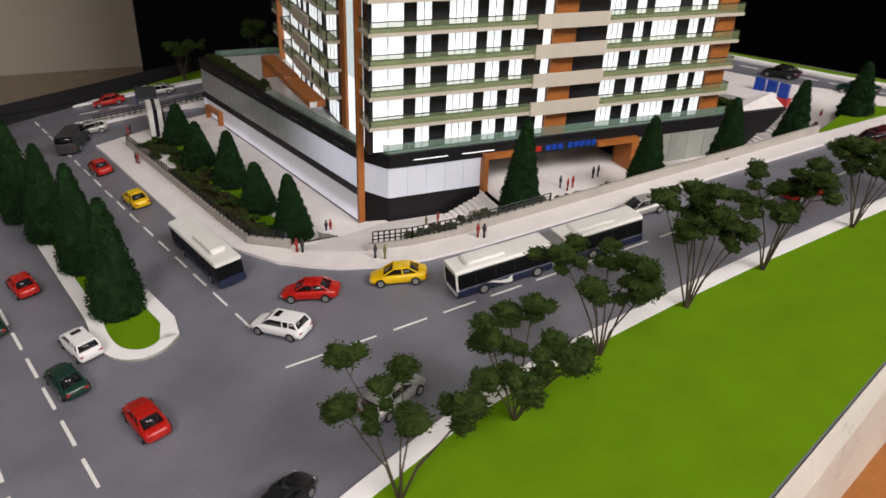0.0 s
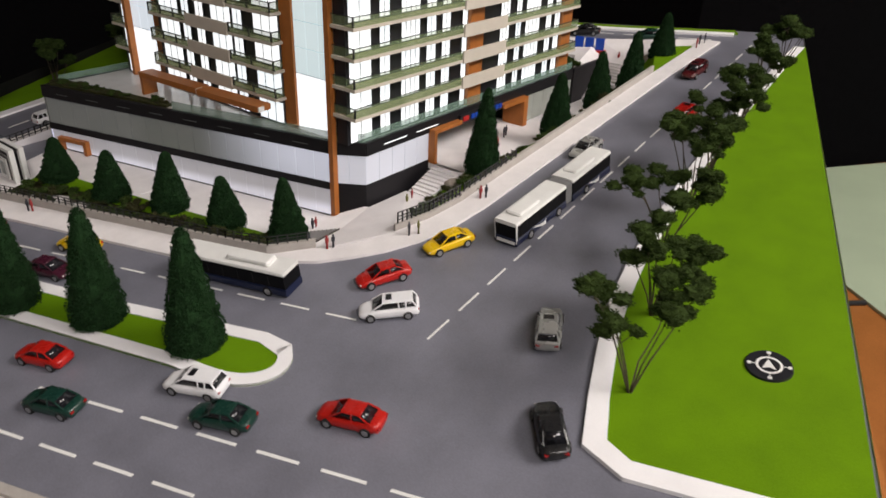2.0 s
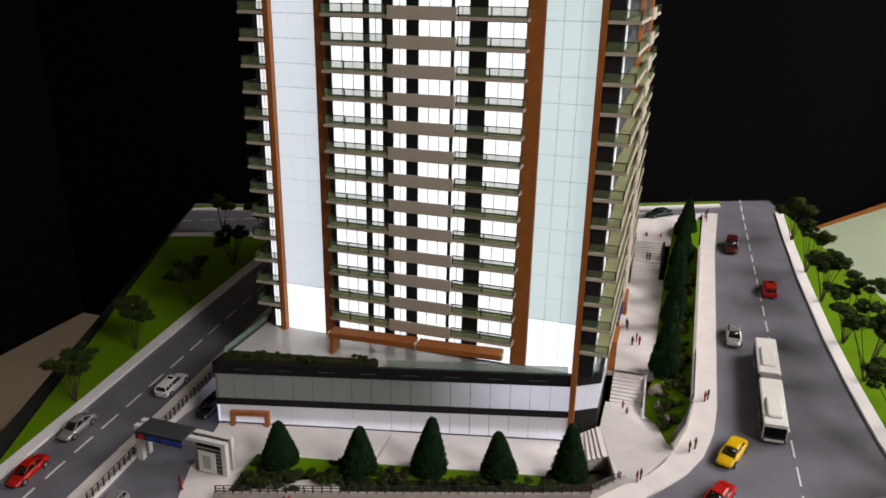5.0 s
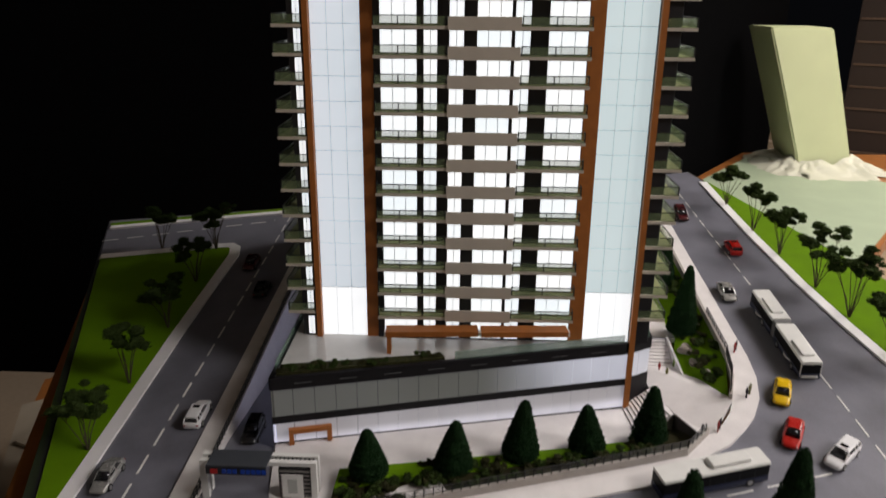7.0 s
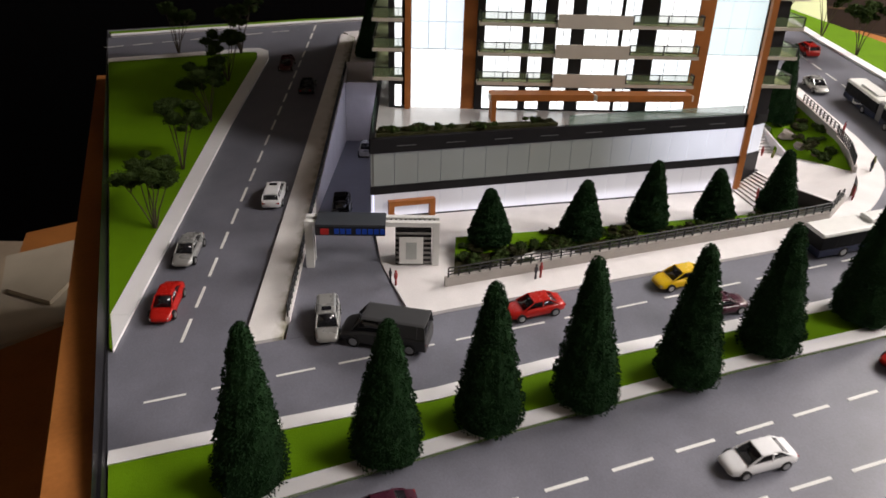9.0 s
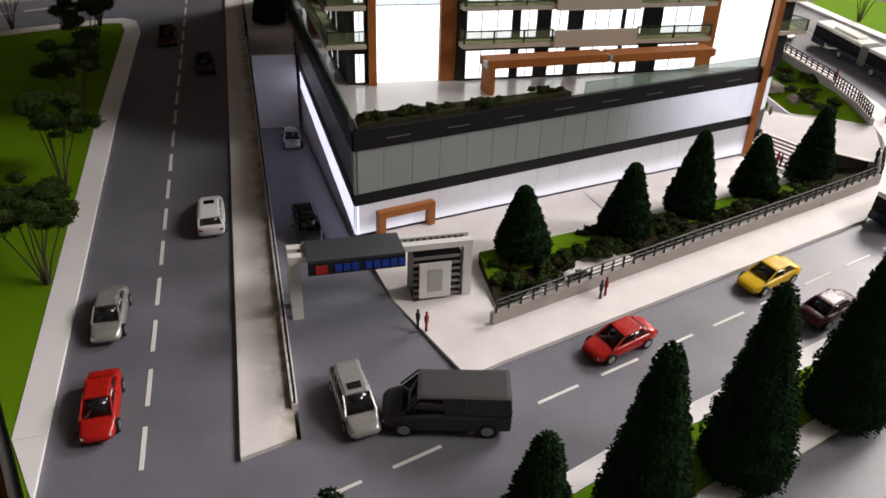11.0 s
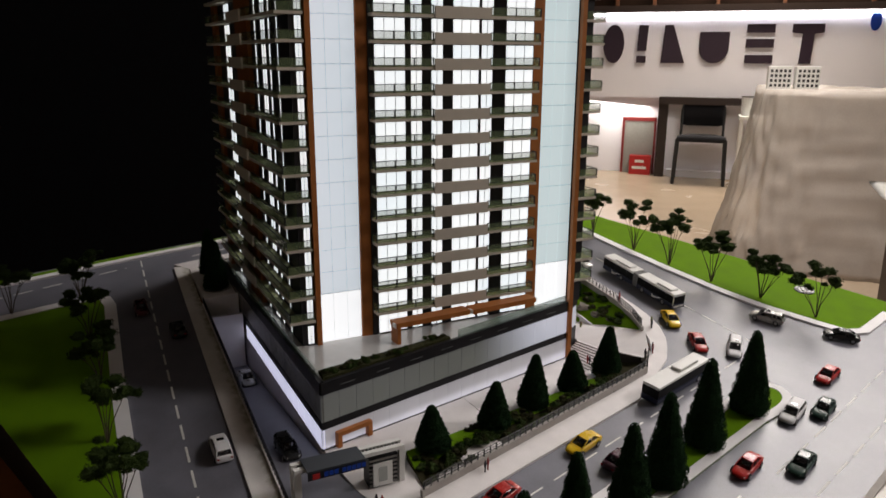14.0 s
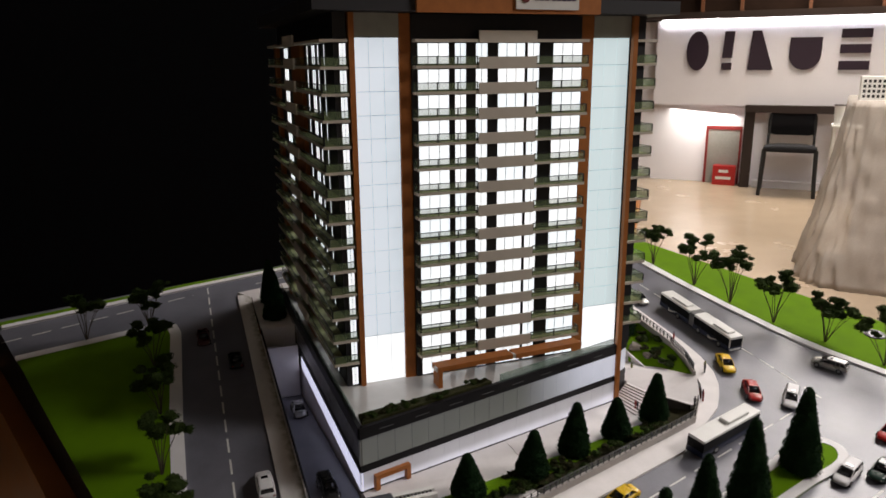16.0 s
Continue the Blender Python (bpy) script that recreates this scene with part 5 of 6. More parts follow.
# planting on the podium roof
bm = bmesh.new()
prism(bm, [(-8.8, 34.0), (-4.6, 18.6), (-3.8, 18.9), (-6.9, 33.9)], 4.3, 4.6)
structure("roof_planter", bm, SHRUB, "dark green planted strip at the terrace edge", "planter")
for k in range(34):
    f = rnd.random() ** 1.3
    x, y = -7.9 + f * 3.7 + rnd.uniform(-0.3, 0.3), 33.4 - f * 14
    place("shrub", SHM[k % 4], x, y, 4.5, rnd.uniform(0.45, 0.85), "small olive model shrub on the podium terrace", "shrub", "terrace shrubs")
for k in range(16):
    x, y = rnd.uniform(38.9, 42.6), rnd.uniform(-2.2, 8.0)
    place("shrub", SHM[k % 4], x, y, 4.25, rnd.uniform(0.8, 1.4), "yellow-green model shrub on the end terrace", "shrub", "end terrace shrubs")


# ---- fences ----
def fence(name, pts, zf, h, step, label):
    """Posts, two rails and a meander of inner bars."""
    ob = thing(name, 0, 0, 0, label, "fence", tilt=False)
    for a, b in zip(pts, pts[1:]):
        a, b = Vector(a), Vector(b)
        n = max(1, round((b - a).length / step))
        for r in (0.30, 0.62, 1.0):
            bm = bmesh.new()
            tube(bm, (a.x, a.y, zf(a.x, a.y) + h * r), (b.x, b.y, zf(b.x, b.y) + h * r), 0.05, 0.05, 4)
            part("rail", bm, BLACKRAIL, ob)
        for k in range(n + 1):
            p = a.lerp(b, k / n)
            bm = bmesh.new()
            z = zf(p.x, p.y)
            box(bm, p.x - 0.05, p.y - 0.05, z - 0.05, p.x + 0.05, p.y + 0.05, z + h)
            part("post", bm, BLACKRAIL, ob)


fence("west_fence", [(-18.85, 28.4), (-11.8, 0.4), (-10.7, -3.6), (-8.4, -5.8)], on(0.95), 0.75, 0.8, "thin black model railing on the west garden wall")
fence("south_fence", [(-2.2, -10.0), (0.7, -11.0), (4.2, -11.5)], on(0.75), 0.95, 0.45, "black meander-pattern model railing on the garden wall")
fence("upper_fence", [(4.6, -11.65), (12.5, -11.7)], on(1.0), 0.7, 0.8, "thin black model railing on the upper garden wall")
fence("ramp_fence", [(-22.3, 39.5), (26.0, 39.4)], on(0.5), 0.9, 0.7, "black model railing on the ramp wall")

# ---- gate ----
gate = thing("entrance_gate", -16, 33.1, -3.1, "white entrance gate with guard booth and dark sign board", "gate", tilt=False)
GO = Vector((-17, 33, -2.2))


def gbox(name, x0, y0, z0, x1, y1, z1, m, label="", owner=None):
    bm = bmesh.new()
    box(bm, x0 - GO.x, y0 - GO.y, z0 - GO.z, x1 - GO.x, y1 - GO.y, z1 - GO.z)
    return part(name, bm, m, owner or gate, label)


for k, dx in enumerate((0.0, 0.95)):
    gbox("pillar", -17.1 + dx, 38.3, -3.0, -16.6 + dx, 38.9, 0.75, WHITEP, "white gate pillar")
    gbox("beam", -17.1 + dx, 28.9, 0.75, -16.6 + dx, 38.9, 1.1, WHITEP, "white roof beam")
    gbox("pillar", -17.1 + dx, 28.9, -3.0, -16.6 + dx, 29.4, 0.75, WHITEP, "white gate pillar")
for k in range(26):
    y = 29.2 + k * 0.36
    gbox("slat", -16.6, y, 0.82, -16.15, y + 0.16, 1.0, BLACKRAIL)
gbox("sign_roof", -18.0, 32.9, 1.1, -15.7, 38.0, 1.28, mat("dark_slate_sheet", (0.05, 0.055, 0.065), 0.4), "dark flat canopy sheet")
sb = gbox("sign_board", -18.05, 32.9, 0.45, -17.95, 38.0, 1.15, ANTHRACITE, "dark sign board")
gbox("sign_mark", -18.12, 37.0, 0.55, -18.05, 37.6, 1.0, RED, "red sign mark", sb)
for k in range(8):
    y = 36.6 - k * 0.44 - (0.25 if k > 2 else 0)
    gbox("sign_bar", -18.12, y - 0.34, 0.6, -18.05, y, 1.0, BLUE, "blue sign bar", sb)
gbox("booth_wall", -16.9, 29.5, -3.0, -15.4, 32.2, 0.4, DARKBAND, "dark slatted booth wall")
for k in range(7):
    z = -2.3 + k * 0.4
    gbox("slat", -17.02, 29.5, z, -16.9, 32.2, z + 0.14, mat("grey_slat", (0.22, 0.21, 0.2), 0.6) if k == 0 else bpy.data.materials["grey_slat"])
door = gbox("door", -17.14, 30.1, -2.3, -17.02, 31.9, -0.1, WHITEP, "white booth door")
gbox("door_pane", -17.17, 30.6, -1.9, -17.14, 31.4, -0.5, mat("frosted_pane", (0.45, 0.47, 0.45), 0.2), "frosted door pane", door)

# ---- plain figures ----
FIGC = [mat("figure_red", (0.30, 0.03, 0.03), 0.6), mat("figure_dark", (0.03, 0.03, 0.04), 0.6), mat("figure_olive", (0.16, 0.16, 0.04), 0.6)]
bm = bmesh.new()
loft(bm, [[(math.cos(k * math.tau / 8) * r * 1.1, math.sin(k * math.tau / 8) * r * 0.8, z) for k in range(8)] for r, z in
          ((0.12, 0.0), (0.10, 0.55), (0.17, 0.75), (0.19, 1.12), (0.07, 1.22), (0.11, 1.32), (0.10, 1.44), (0.03, 1.5))])
FIG0 = finish("model_figure", bm, FIGC[0], smooth=True)
FIGS = [FIG0]
for m in FIGC[1:]:
    c = FIG0.copy()
    c.materials[0] = m
    FIGS.append(c)
GROUNDFIG = [(-2.5, -11.5, 1), (-1.9, -12.0, 2), (-7.6, -7.2, 0), (-7.2, -7.5, 1), (-18.2, 21.9, 1), (-18.0, 21.5, 0), (5.5, -12.8, 0), (5.9, -13.1, 1), (-18.6, 32.2, 0), (-18.3, 32.6, 1), (-8.1, -5.6, 1), (52.9, -12.6, 1), (53.8, -12.9, 1), (51.5, -12.8, 0)]
for x, y, c in GROUNDFIG:
    place("model_figure", FIGS[c], x, y, gz(x, y) + 0.24, 0.82, "tiny plain painted figure standing on the pavement", "figurine", "pavement figures")
for x, y, z, c in ((4.2, -5.4, -1.72, 2), (5.5, -4.9, -1.74, 0), (-3.6, -1.0, -2.9, 1), (-3.2, -1.0, -2.9, 0), (17.9, -4.8, 0, 1), (18.2, -5.6, 0, 0), (19.0, -5.2, 0, 0), (22.1, -3.9, 0, 1), (22.8, -3.7, 0, 1), (47.4, -4.3, 4.05, 0), (47.6, -6.4, 4.05, 0), (43.9, -5.2, 1.9, 1), (43.9, -4.8, 1.9, 1)):
    place("model_figure", FIGS[c], x, y, z, 0.82, "tiny plain painted figure standing on the plaza", "figurine", "plaza figures")

# ---- compass disc and far sign ----
disc = thing("compass_disc", -2.35, -40.2, gz(-2.35, -40.2) + 0.22, "black disc with white compass ring on the lawn", "compass disc", turn=20)
bm = bmesh.new()
tube(bm, (0, 0, 0), (0, 0, 0.14), 1.4, 1.36, 32)
part("plate", bm, ANTHRACITE, disc, "black round plate")
bm = bmesh.new()
N = 32
for k in range(N):
    a, b = k * math.tau / N, (k + 1) * math.tau / N
    vs = [bm.verts.new((math.cos(t) * r, math.sin(t) * r, 0.155)) for t, r in ((a, 0.62), (a, 0.78), (b, 0.78), (b, 0.62))]
    bm.faces.new(vs)
bmesh.ops.remove_doubles(bm, verts=bm.verts, dist=0.001)
part("ring", bm, WHITEP, disc, "white ring")
bm = bmesh.new()
prism(bm, [(0.55, 0.05), (-0.35, 0.42), (-0.2, 0.0), (-0.4, -0.4)], 0.142, 0.165)
part("needle", bm, WHITEP, disc, "white compass needle")
for k in range(4):
    bm = bmesh.new()
    a = k * math.pi / 2
    tube(bm, (math.cos(a) * 0.8, math.sin(a) * 0.8, 0.155), (math.cos(a) * 1.12, math.sin(a) * 1.12, 0.155), 0.03, 0.03, 4)
    tube(bm, (math.cos(a) * 1.14, math.sin(a) * 1.14, 0.14), (math.cos(a) * 1.14, math.sin(a) * 1.14, 0.17), 0.14, 0.14, 8)
    part("tick", bm, WHITEP, disc)
far = thing("free_standing_sign", 46.6, -0.3, 4.3, "blue block sign on a red base on the end terrace", "sign", tilt=False, turn=-72)
bm = bmesh.new()
box(bm, -2.2, -0.5, 0, 2.2, 0.5, 0.8)
part("base", bm, RED, far, "red base")
for k in range(3):
    bm = bmesh.new()
    box(bm, -1.95 + k * 1.38, -0.2, 0.8, -0.85 + k * 1.38, 0.2, 2.3)
    part("block", bm, BLUE, far, "blue letter-size block")


# ---- room round the model ----
FLOORZ = -72.5
ROOMW = mat("cream_room_wall", (0.62, 0.57, 0.49), 0.8, vary=0.05, scale=3, fine=200)
FLOORM = mat("beige_floor_tiles", (0.42, 0.33, 0.24), 0.25, vary=0.08, scale=3, fine=60, bump=0.02)
WHITEW = mat("white_panel_wall", (0.86, 0.84, 0.90), 0.5, vary=0.03, scale=3)
bm = bmesh.new()
box(bm, -500, -1100, FLOORZ - 10, 900, 600, FLOORZ)
structure("floor", bm, FLOORM, "beige polished floor of the showroom", "floor")
bm = bmesh.new()
box(bm, -500, -1100, 200, 900, 600, 210)
structure("ceiling", bm, mat("dark_ceiling", (0.25, 0.22, 0.2), 0.9), "plain showroom ceiling", "ceiling")
# near-black backdrop planes, added to keep the north and east background dark
bm = bmesh.new()
box(bm, -12, 190, FLOORZ, 133, 196, 200)
structure("wall_north", bm, BLACK, "black curtain wall behind the model", "wall")
bm = bmesh.new()
for p, q in (((128, 190), (128, 15)), ((128, 15), (420, -179))):
    band(bm, [p, q], 5, 0, FLOORZ, 200)
structure("wall_partition", bm, BLACK, "black curtain partition beside the model", "wall")
bm = bmesh.new()
box(bm, -500, 330, FLOORZ, 900, 336, 200)
box(bm, -506, -1100, FLOORZ, -500, 600, 200)
box(bm, -500, -1106, FLOORZ, 900, -1100, 200)
structure("wall_rear", bm, ROOMW, "plain cream showroom wall", "wall")


def rm(along, lat, z):
    """A place in the far part of the room: along its axis, to its left, and up."""
    return (-72.7 + 0.7 * along + 0.714 * lat, 53.4 - 0.714 * along + 0.7 * lat, z)


RTURN = math.degrees(math.atan2(-0.714, 0.7)) + 90


def rbox(bm, a0, a1, l0, l1, z0, z1):
    pts = [rm(a, l, 0)[:2] for a, l in ((a0, l0), (a1, l0), (a1, l1), (a0, l1))]
    prism(bm, pts, z0, z1)


bm = bmesh.new()
rbox(bm, 708, 714, -260, 34, FLOORZ, 69.5)
rbox(bm, 717, 723, 34, 200, FLOORZ, 69.5)
structure("wall_showroom", bm, WHITEW, "cream wall at the end of the showroom", "wall")
bm = bmesh.new()
rbox(bm, 700, 707, -190, 116, -2.5, 69.5)
structure("sign_wall", bm, WHITEW, "white illuminated sign panel", "wall panel")
# the base stands on a wooden case with a ledge, and that on one long low table
TABLEZ = -44.0
LEDGE = -4.6
# pale west edging; on the south rim this colour paints in the gloss reflection
CREAMF = mat("white_edge_film", (0.66, 0.62, 0.58), 0.3, vary=0.10, scale=20, fine=200)
outer = {d: inset(BOARD, -d) for d in (0.06, 0.3, 0.9, 2.7)}
for i in range(len(BOARD)):
    j = (i + 1) % len(BOARD)
    bm = bmesh.new()
    south = i == 0
    top = [outer[0.06][i], outer[0.06][j]]
    foot = [outer[0.9 if south else 0.3][i], outer[0.9 if south else 0.3][j]]
    vs = [bm.verts.new((*p, z)) for p, z in ((top[0], gz(*top[0]) + 0.1), (top[1], gz(*top[1]) + 0.1), (foot[1], LEDGE - 0.2), (foot[0], LEDGE - 0.2))]
    bk = [bm.verts.new((*p, z)) for p, z in ((BOARD[i], gz(*BOARD[i]) - 0.1), (BOARD[j], gz(*BOARD[j]) - 0.1), (BOARD[j], LEDGE - 0.2), (BOARD[i], LEDGE - 0.2))]
    bm.faces.new(vs[::-1])
    bm.faces.new((vs[0], vs[1], bk[1], bk[0]))
    bm.faces.new((vs[3], bk[3], bk[2], vs[2]))
    structure("base_edge", bm, CREAMF if south or i == 6 else DARKBAND, "white film on the edge of the model base" if south else "dark edge of the model base", "edge")
    bm = bmesh.new()
    prism(bm, [outer[0.3][i], outer[2.7][i], outer[2.7][j], outer[0.3][j]], TABLEZ, LEDGE)
    structure("case_ledge", bm, CREAMF if i == 6 else WOOD, "pale ledge of the model case" if i == 6 else "orange wooden ledge of the model case", "case")
bm = bmesh.new()
prism(bm, [(-62, -64), (78, -66), (112, -76), (306, -220), (346, -216), (346, -136), (160, -8), (74, 110), (30, 96), (-70, 50)], TABLEZ - 5, TABLEZ)
structure("table", bm, WOOD, "long low orange wooden table under the models", "table")

# ---- showroom things ----
PLASTIC = mat("translucent_dust_sheet", (0.68, 0.61, 0.55), 0.4, vary=0.08, scale=8, fine=120, bump=0.05)
GREENB = mat("pale_green_board", (0.62, 0.67, 0.42), 0.7, vary=0.05, scale=5)
tr = PLASTIC.node_tree.nodes["Principled BSDF"]
tr.inputs["Alpha"].default_value = 0.56
SHEETW = mat("crumpled_white_sheet", (0.62, 0.62, 0.52), 0.5, vary=0.08, scale=10)
CHAIRF = mat("navy_chair_fabric", (0.006, 0.006, 0.010), 0.8)
CHAIRM = mat("black_chair_tube", (0.02, 0.02, 0.022), 0.4)
LETD = mat("dark_plum_letter", (0.03, 0.016, 0.03), 0.5)
REDF = mat("dark_red_frame", (0.22, 0.02, 0.02), 0.5)


def room_thing(name, along, lat, z, label, category, group=""):
    ob = new(name)
    x, y, z = rm(along, lat, z)
    ob.matrix_basis = Matrix.Translation((x * U, y * U, z * U)) @ pose(0, 0, 0, 0, 0, math.degrees(math.atan2(-0.714, 0.7)))
    return tagged(ob, label, category, group)


# chair: local x away from the model, y to the left
ch = room_thing("chair", 676, 0, FLOORZ, "dark fabric visitor chair with black tube legs", "chair")
bm = bmesh.new()
loft(bm, [[(x, y * k, (z - 38) * k + 38 - 0.05 * x) for y, z in ((-17, 35), (17, 35), (19.5, 36.5), (20, 38), (18, 40), (8, 41), (-8, 41), (-18, 40), (-20, 38), (-19.5, 36.5))] for x, k in ((-20, 0.8), (-18.5, 0.95), (-14, 1.0), (12, 1.0), (16, 0.93), (17.5, 0.8))])
part("seat", bm, CHAIRF, ch, "dark padded seat", smooth=True)
bm = bmesh.new()
rows = []
for y in (-18.5, -18, -16.5, -13, -6, 0, 6, 13, 16.5, 18, 18.5):
    e = max(0.0, abs(y) - 13) / 5.5
    z0, z1 = 47 + 3.0 * e ** 2.2, 70.5 - 8.0 * e ** 2.4 - 0.006 * y * y
    x = 14 + 3.0 * (1 - (y / 18.5) ** 2)
    rows.append([(x, y, z0), (x + 2.4, y, z0 + 0.3), (x + 4.4, y, z1 - 1.0), (x + 3.4, y, z1), (x + 1.8, y, z1 - 0.6)])
loft(bm, rows)
part("backrest", bm, CHAIRF, ch, "dark backrest with rounded corners", smooth=True)
for s in (-1, 1):
    for x0, x1 in ((-15, -17.5), (12, 19)):
        bm = bmesh.new()
        tube(bm, (x0, s * 19, 38), (x1, s * 20.5, 0), 1.7 if x0 < 0 else 1.3, 1.5 if x0 < 0 else 1.2, 10)
        part("leg", bm, CHAIRM, ch)
    bm = bmesh.new()
    tube(bm, (12, s * 17.5, 36), (17, s * 17, 64), 1.1, 1.1, 8)
    part("back_post", bm, CHAIRM, ch)

# sheet-draped table: hangs in folds to the floor
dt = room_thing("draped_table", 436, -68, FLOORZ, "counter under a translucent dust sheet hanging in folds", "draped table")
bm = bmesh.new()
rows = []
for i in range(31):
    f = min(1.0, i / 28)
    top = max(0, i - 28) / 2
    row = []
    for k in range(200):
        a = k * math.tau / 200
        ex = 0.5
        cx, cy = math.copysign(abs(math.cos(a)) ** ex, math.cos(a)), math.copysign(abs(math.sin(a)) ** ex, math.sin(a))
        v = Vector((cx * 7.5 + 1.2 * f, cy * 7.5 - 2.6 * f, f * 0.9))
        ridge = 1 - abs(noise.noise(v)) * 2.4
        fine = 1 - abs(noise.noise(v * 2.7 + Vector((7, 3, 1)))) * 2.4
        fold = (0.012 + 0.085 * (1 - f)) * ridge + (0.014 + 0.03 * (1 - f)) * fine
        near = math.hypot(a - 3.75, (f - 0.78) * 1.3)
        swag = 0.028 * math.sin(math.atan2(min(0.0, f - 0.78) * 2.6, a - 3.75) * 17 + 2.0 * noise.noise(v * 0.7)) * min(1.0, near * 1.4) * math.exp(-near * 0.8)
        da, db = math.hypot((a - 2.45) * 0.55, f - 1.0), math.hypot((a - 3.75) * 0.55, f - 0.78)
        loop = math.sin((da + db) * 34 + 5 * (a - 3.0) * (1 - f) + 1.3 * noise.noise(v * 0.5)) * math.exp(-abs(da + db - 1.05) * 1.6) * min(1.0, da * 4) * min(1.0, db * 4)
        fold = fold * 0.7 + swag * 0.8 + 0.011 * loop
        flare = (1 + 0.36 * (1 - f) ** 1.25 + fold) * (1 - 0.45 * top)
        sag = 2.2 * noise.noise(Vector((cx * 3, cy * 3, 5))) if i >= 28 else 0
        row.append((cx * 30 * flare, cy * 42 * flare, f * 90 + sag))
    rows.append(row)
loft(bm, rows)
part("dust_sheet", bm, PLASTIC, dt, "pale translucent plastic sheet", smooth=True)
bm = bmesh.new()
box(bm, -23, -33, 6, 23, 33, 82)
box(bm, -21, -31, 0, 21, 31, 6)
box(bm, -25, -35, 82, 25, 35, 86)
part("counter", bm, mat("grey_brown_counter", (0.22, 0.17, 0.13), 0.6, scale=6), dt, "grey-brown counter seen through the sheet")
for y, h in ((33, 11), (20, 11)):
    bm = bmesh.new()
    box(bm, -12, y - 5.5, 88, 0, y + 5.5, 90 + h)
    b = part("model_block", bm, WHITEP, dt, "small white block model under the sheet")
    for r in range(4):
        for c in range(5):
            bm = bmesh.new()
            box(bm, -12.2, y - 4.8 + c * 2.05, 91.0 + r * 2.4, -12.0, y - 3.6 + c * 2.05, 92.4 + r * 2.4)
            part("opening", bm, CHAIRM, b)
# side table with cups under the shelf
st = room_thing("side_table", 668, -42, FLOORZ, "small white side table with open legs beside the chair", "side table")
bm = bmesh.new()
box(bm, -14, -14, 56, 14, 14, 58.5)
part("tabletop", bm, WHITEP, st)
for x in (-12, 12):
    for y in (-12, 12):
        bm = bmesh.new()
        box(bm, x - 1, y - 1, 0, x + 1, y + 1, 56)
        part("leg", bm, WHITEP, st)
for dx, dy, h, r, nm in ((-2, 9, 15, 4.5, "paper_cup"), (0, -1, 9, 2.5, "bottle"), (2, -7, 8, 2.2, "bottle")):
    p = Vector(rm(668 + dx, -42 + dy, FLOORZ + 58.5))
    ob = new(nm)
    ob.matrix_basis = Matrix.Translation(p * U)
    tagged(ob, "pale grey paper cup on the side table" if nm == "paper_cup" else "small dark bottle on the side table", "cup" if nm == "paper_cup" else "bottle")
    bm = bmesh.new()
    tube(bm, (0, 0, 0), (0, 0, h), r * 0.85, r, 14)
    part("body", bm, WHITEP if nm == "paper_cup" else LETD, ob)
    bm = bmesh.new()
    tube(bm, (0, 0, h), (0, 0, h + 0.8), r * 1.06, r * 1.02, 14)
    part("lid", bm, CHAIRM, ob)
# brown low cabinet with a loose white sheet of paper on it
lc = new("low_cabinet")
lc.matrix_basis = Matrix.Translation((80 * U, -224 * U, FLOORZ * U)) @ pose(0, 0, 0, 0, 0, -45)
tagged(lc, "low brown wooden cabinet in the showroom", "cabinet")
bm = bmesh.new()
box(bm, -9, -16, 0, 9, 16, 53)
part("body", bm, mat("brown_cabinet_wood", (0.045, 0.025, 0.016), 0.5), lc)
bm = bmesh.new()
box(bm, -10, -17, 53, 10, 17, 56)
part("worktop", bm, bpy.data.materials["brown_cabinet_wood"], lc)
pp = new("paper_sheet")
pp.matrix_basis = Matrix.Translation((86 * U, -216 * U, (FLOORZ + 56) * U)) @ pose(0, 0, 0, 0, 0, -38)
tagged(pp, "loose curled white paper sheet on the brown cabinet", "paper")
bm = bmesh.new()
grid = [[bm.verts.new((-17 + 34 * i / 12, -12 + 24 * j / 8, 0.5 + 4.5 * abs(i / 12 - 0.45) ** 1.5 * 2 + 1.2 * noise.noise(Vector((i * 0.4, j * 0.4, 2))) ** 2)) for j in range(9)] for i in range(13)]
for i in range(12):
    for j in range(8):
        bm.faces.new((grid[i][j], grid[i + 1][j], grid[i + 1][j + 1], grid[i][j + 1]))
bmesh.ops.solidify(bm, geom=bm.faces[:], thickness=0.3)
part("sheet", bm, WHITEP, pp, smooth=True)
# low wall counter, dark trims and doorway on the end wall
bm = bmesh.new()
rbox(bm, 690, 700, -190, 38, -7.5, -1.5)
structure("shelf", bm, mat("dark_wood_shelf", (0.03, 0.018, 0.015), 0.5), "dark wooden shelf under the sign panel", "shelf")
bm = bmesh.new()
rbox(bm, 696, 702, 30, 38, FLOORZ, -7.5)
structure("shelf_post", bm, bpy.data.materials["dark_wood_shelf"], "dark upright at the end of the shelf", "post")
bm = bmesh.new()
rbox(bm, 700, 708, -190, 28, FLOORZ, FLOORZ + 6)
structure("baseboard", bm, WHITEW, "white baseboard below the shelf", "baseboard")
bm = bmesh.new()
for l0, l1, z0, z1 in ((40, 41.5, FLOORZ, -23.5), (68, 70, FLOORZ, -23.5), (40, 70, -24.5, -21.5)):
    rbox(bm, 712, 716, l0, l1, z0, z1)
structure("door_frame", bm, REDF, "dark red frame of a low doorway", "door frame")
# no recess here: a flat panel whose grey paints in the passage's dimness
bm = bmesh.new()
rbox(bm, 713, 715.8, 41.5, 68, FLOORZ, -24.5)
structure("doorway", bm, mat("dim_passage", (0.30, 0.29, 0.27), 0.7), "flat grey panel painted as the dim passage behind the doorway", "doorway")
bx = room_thing("red_box", 706, 52, FLOORZ, "red box with white lettering bars on the floor", "box")
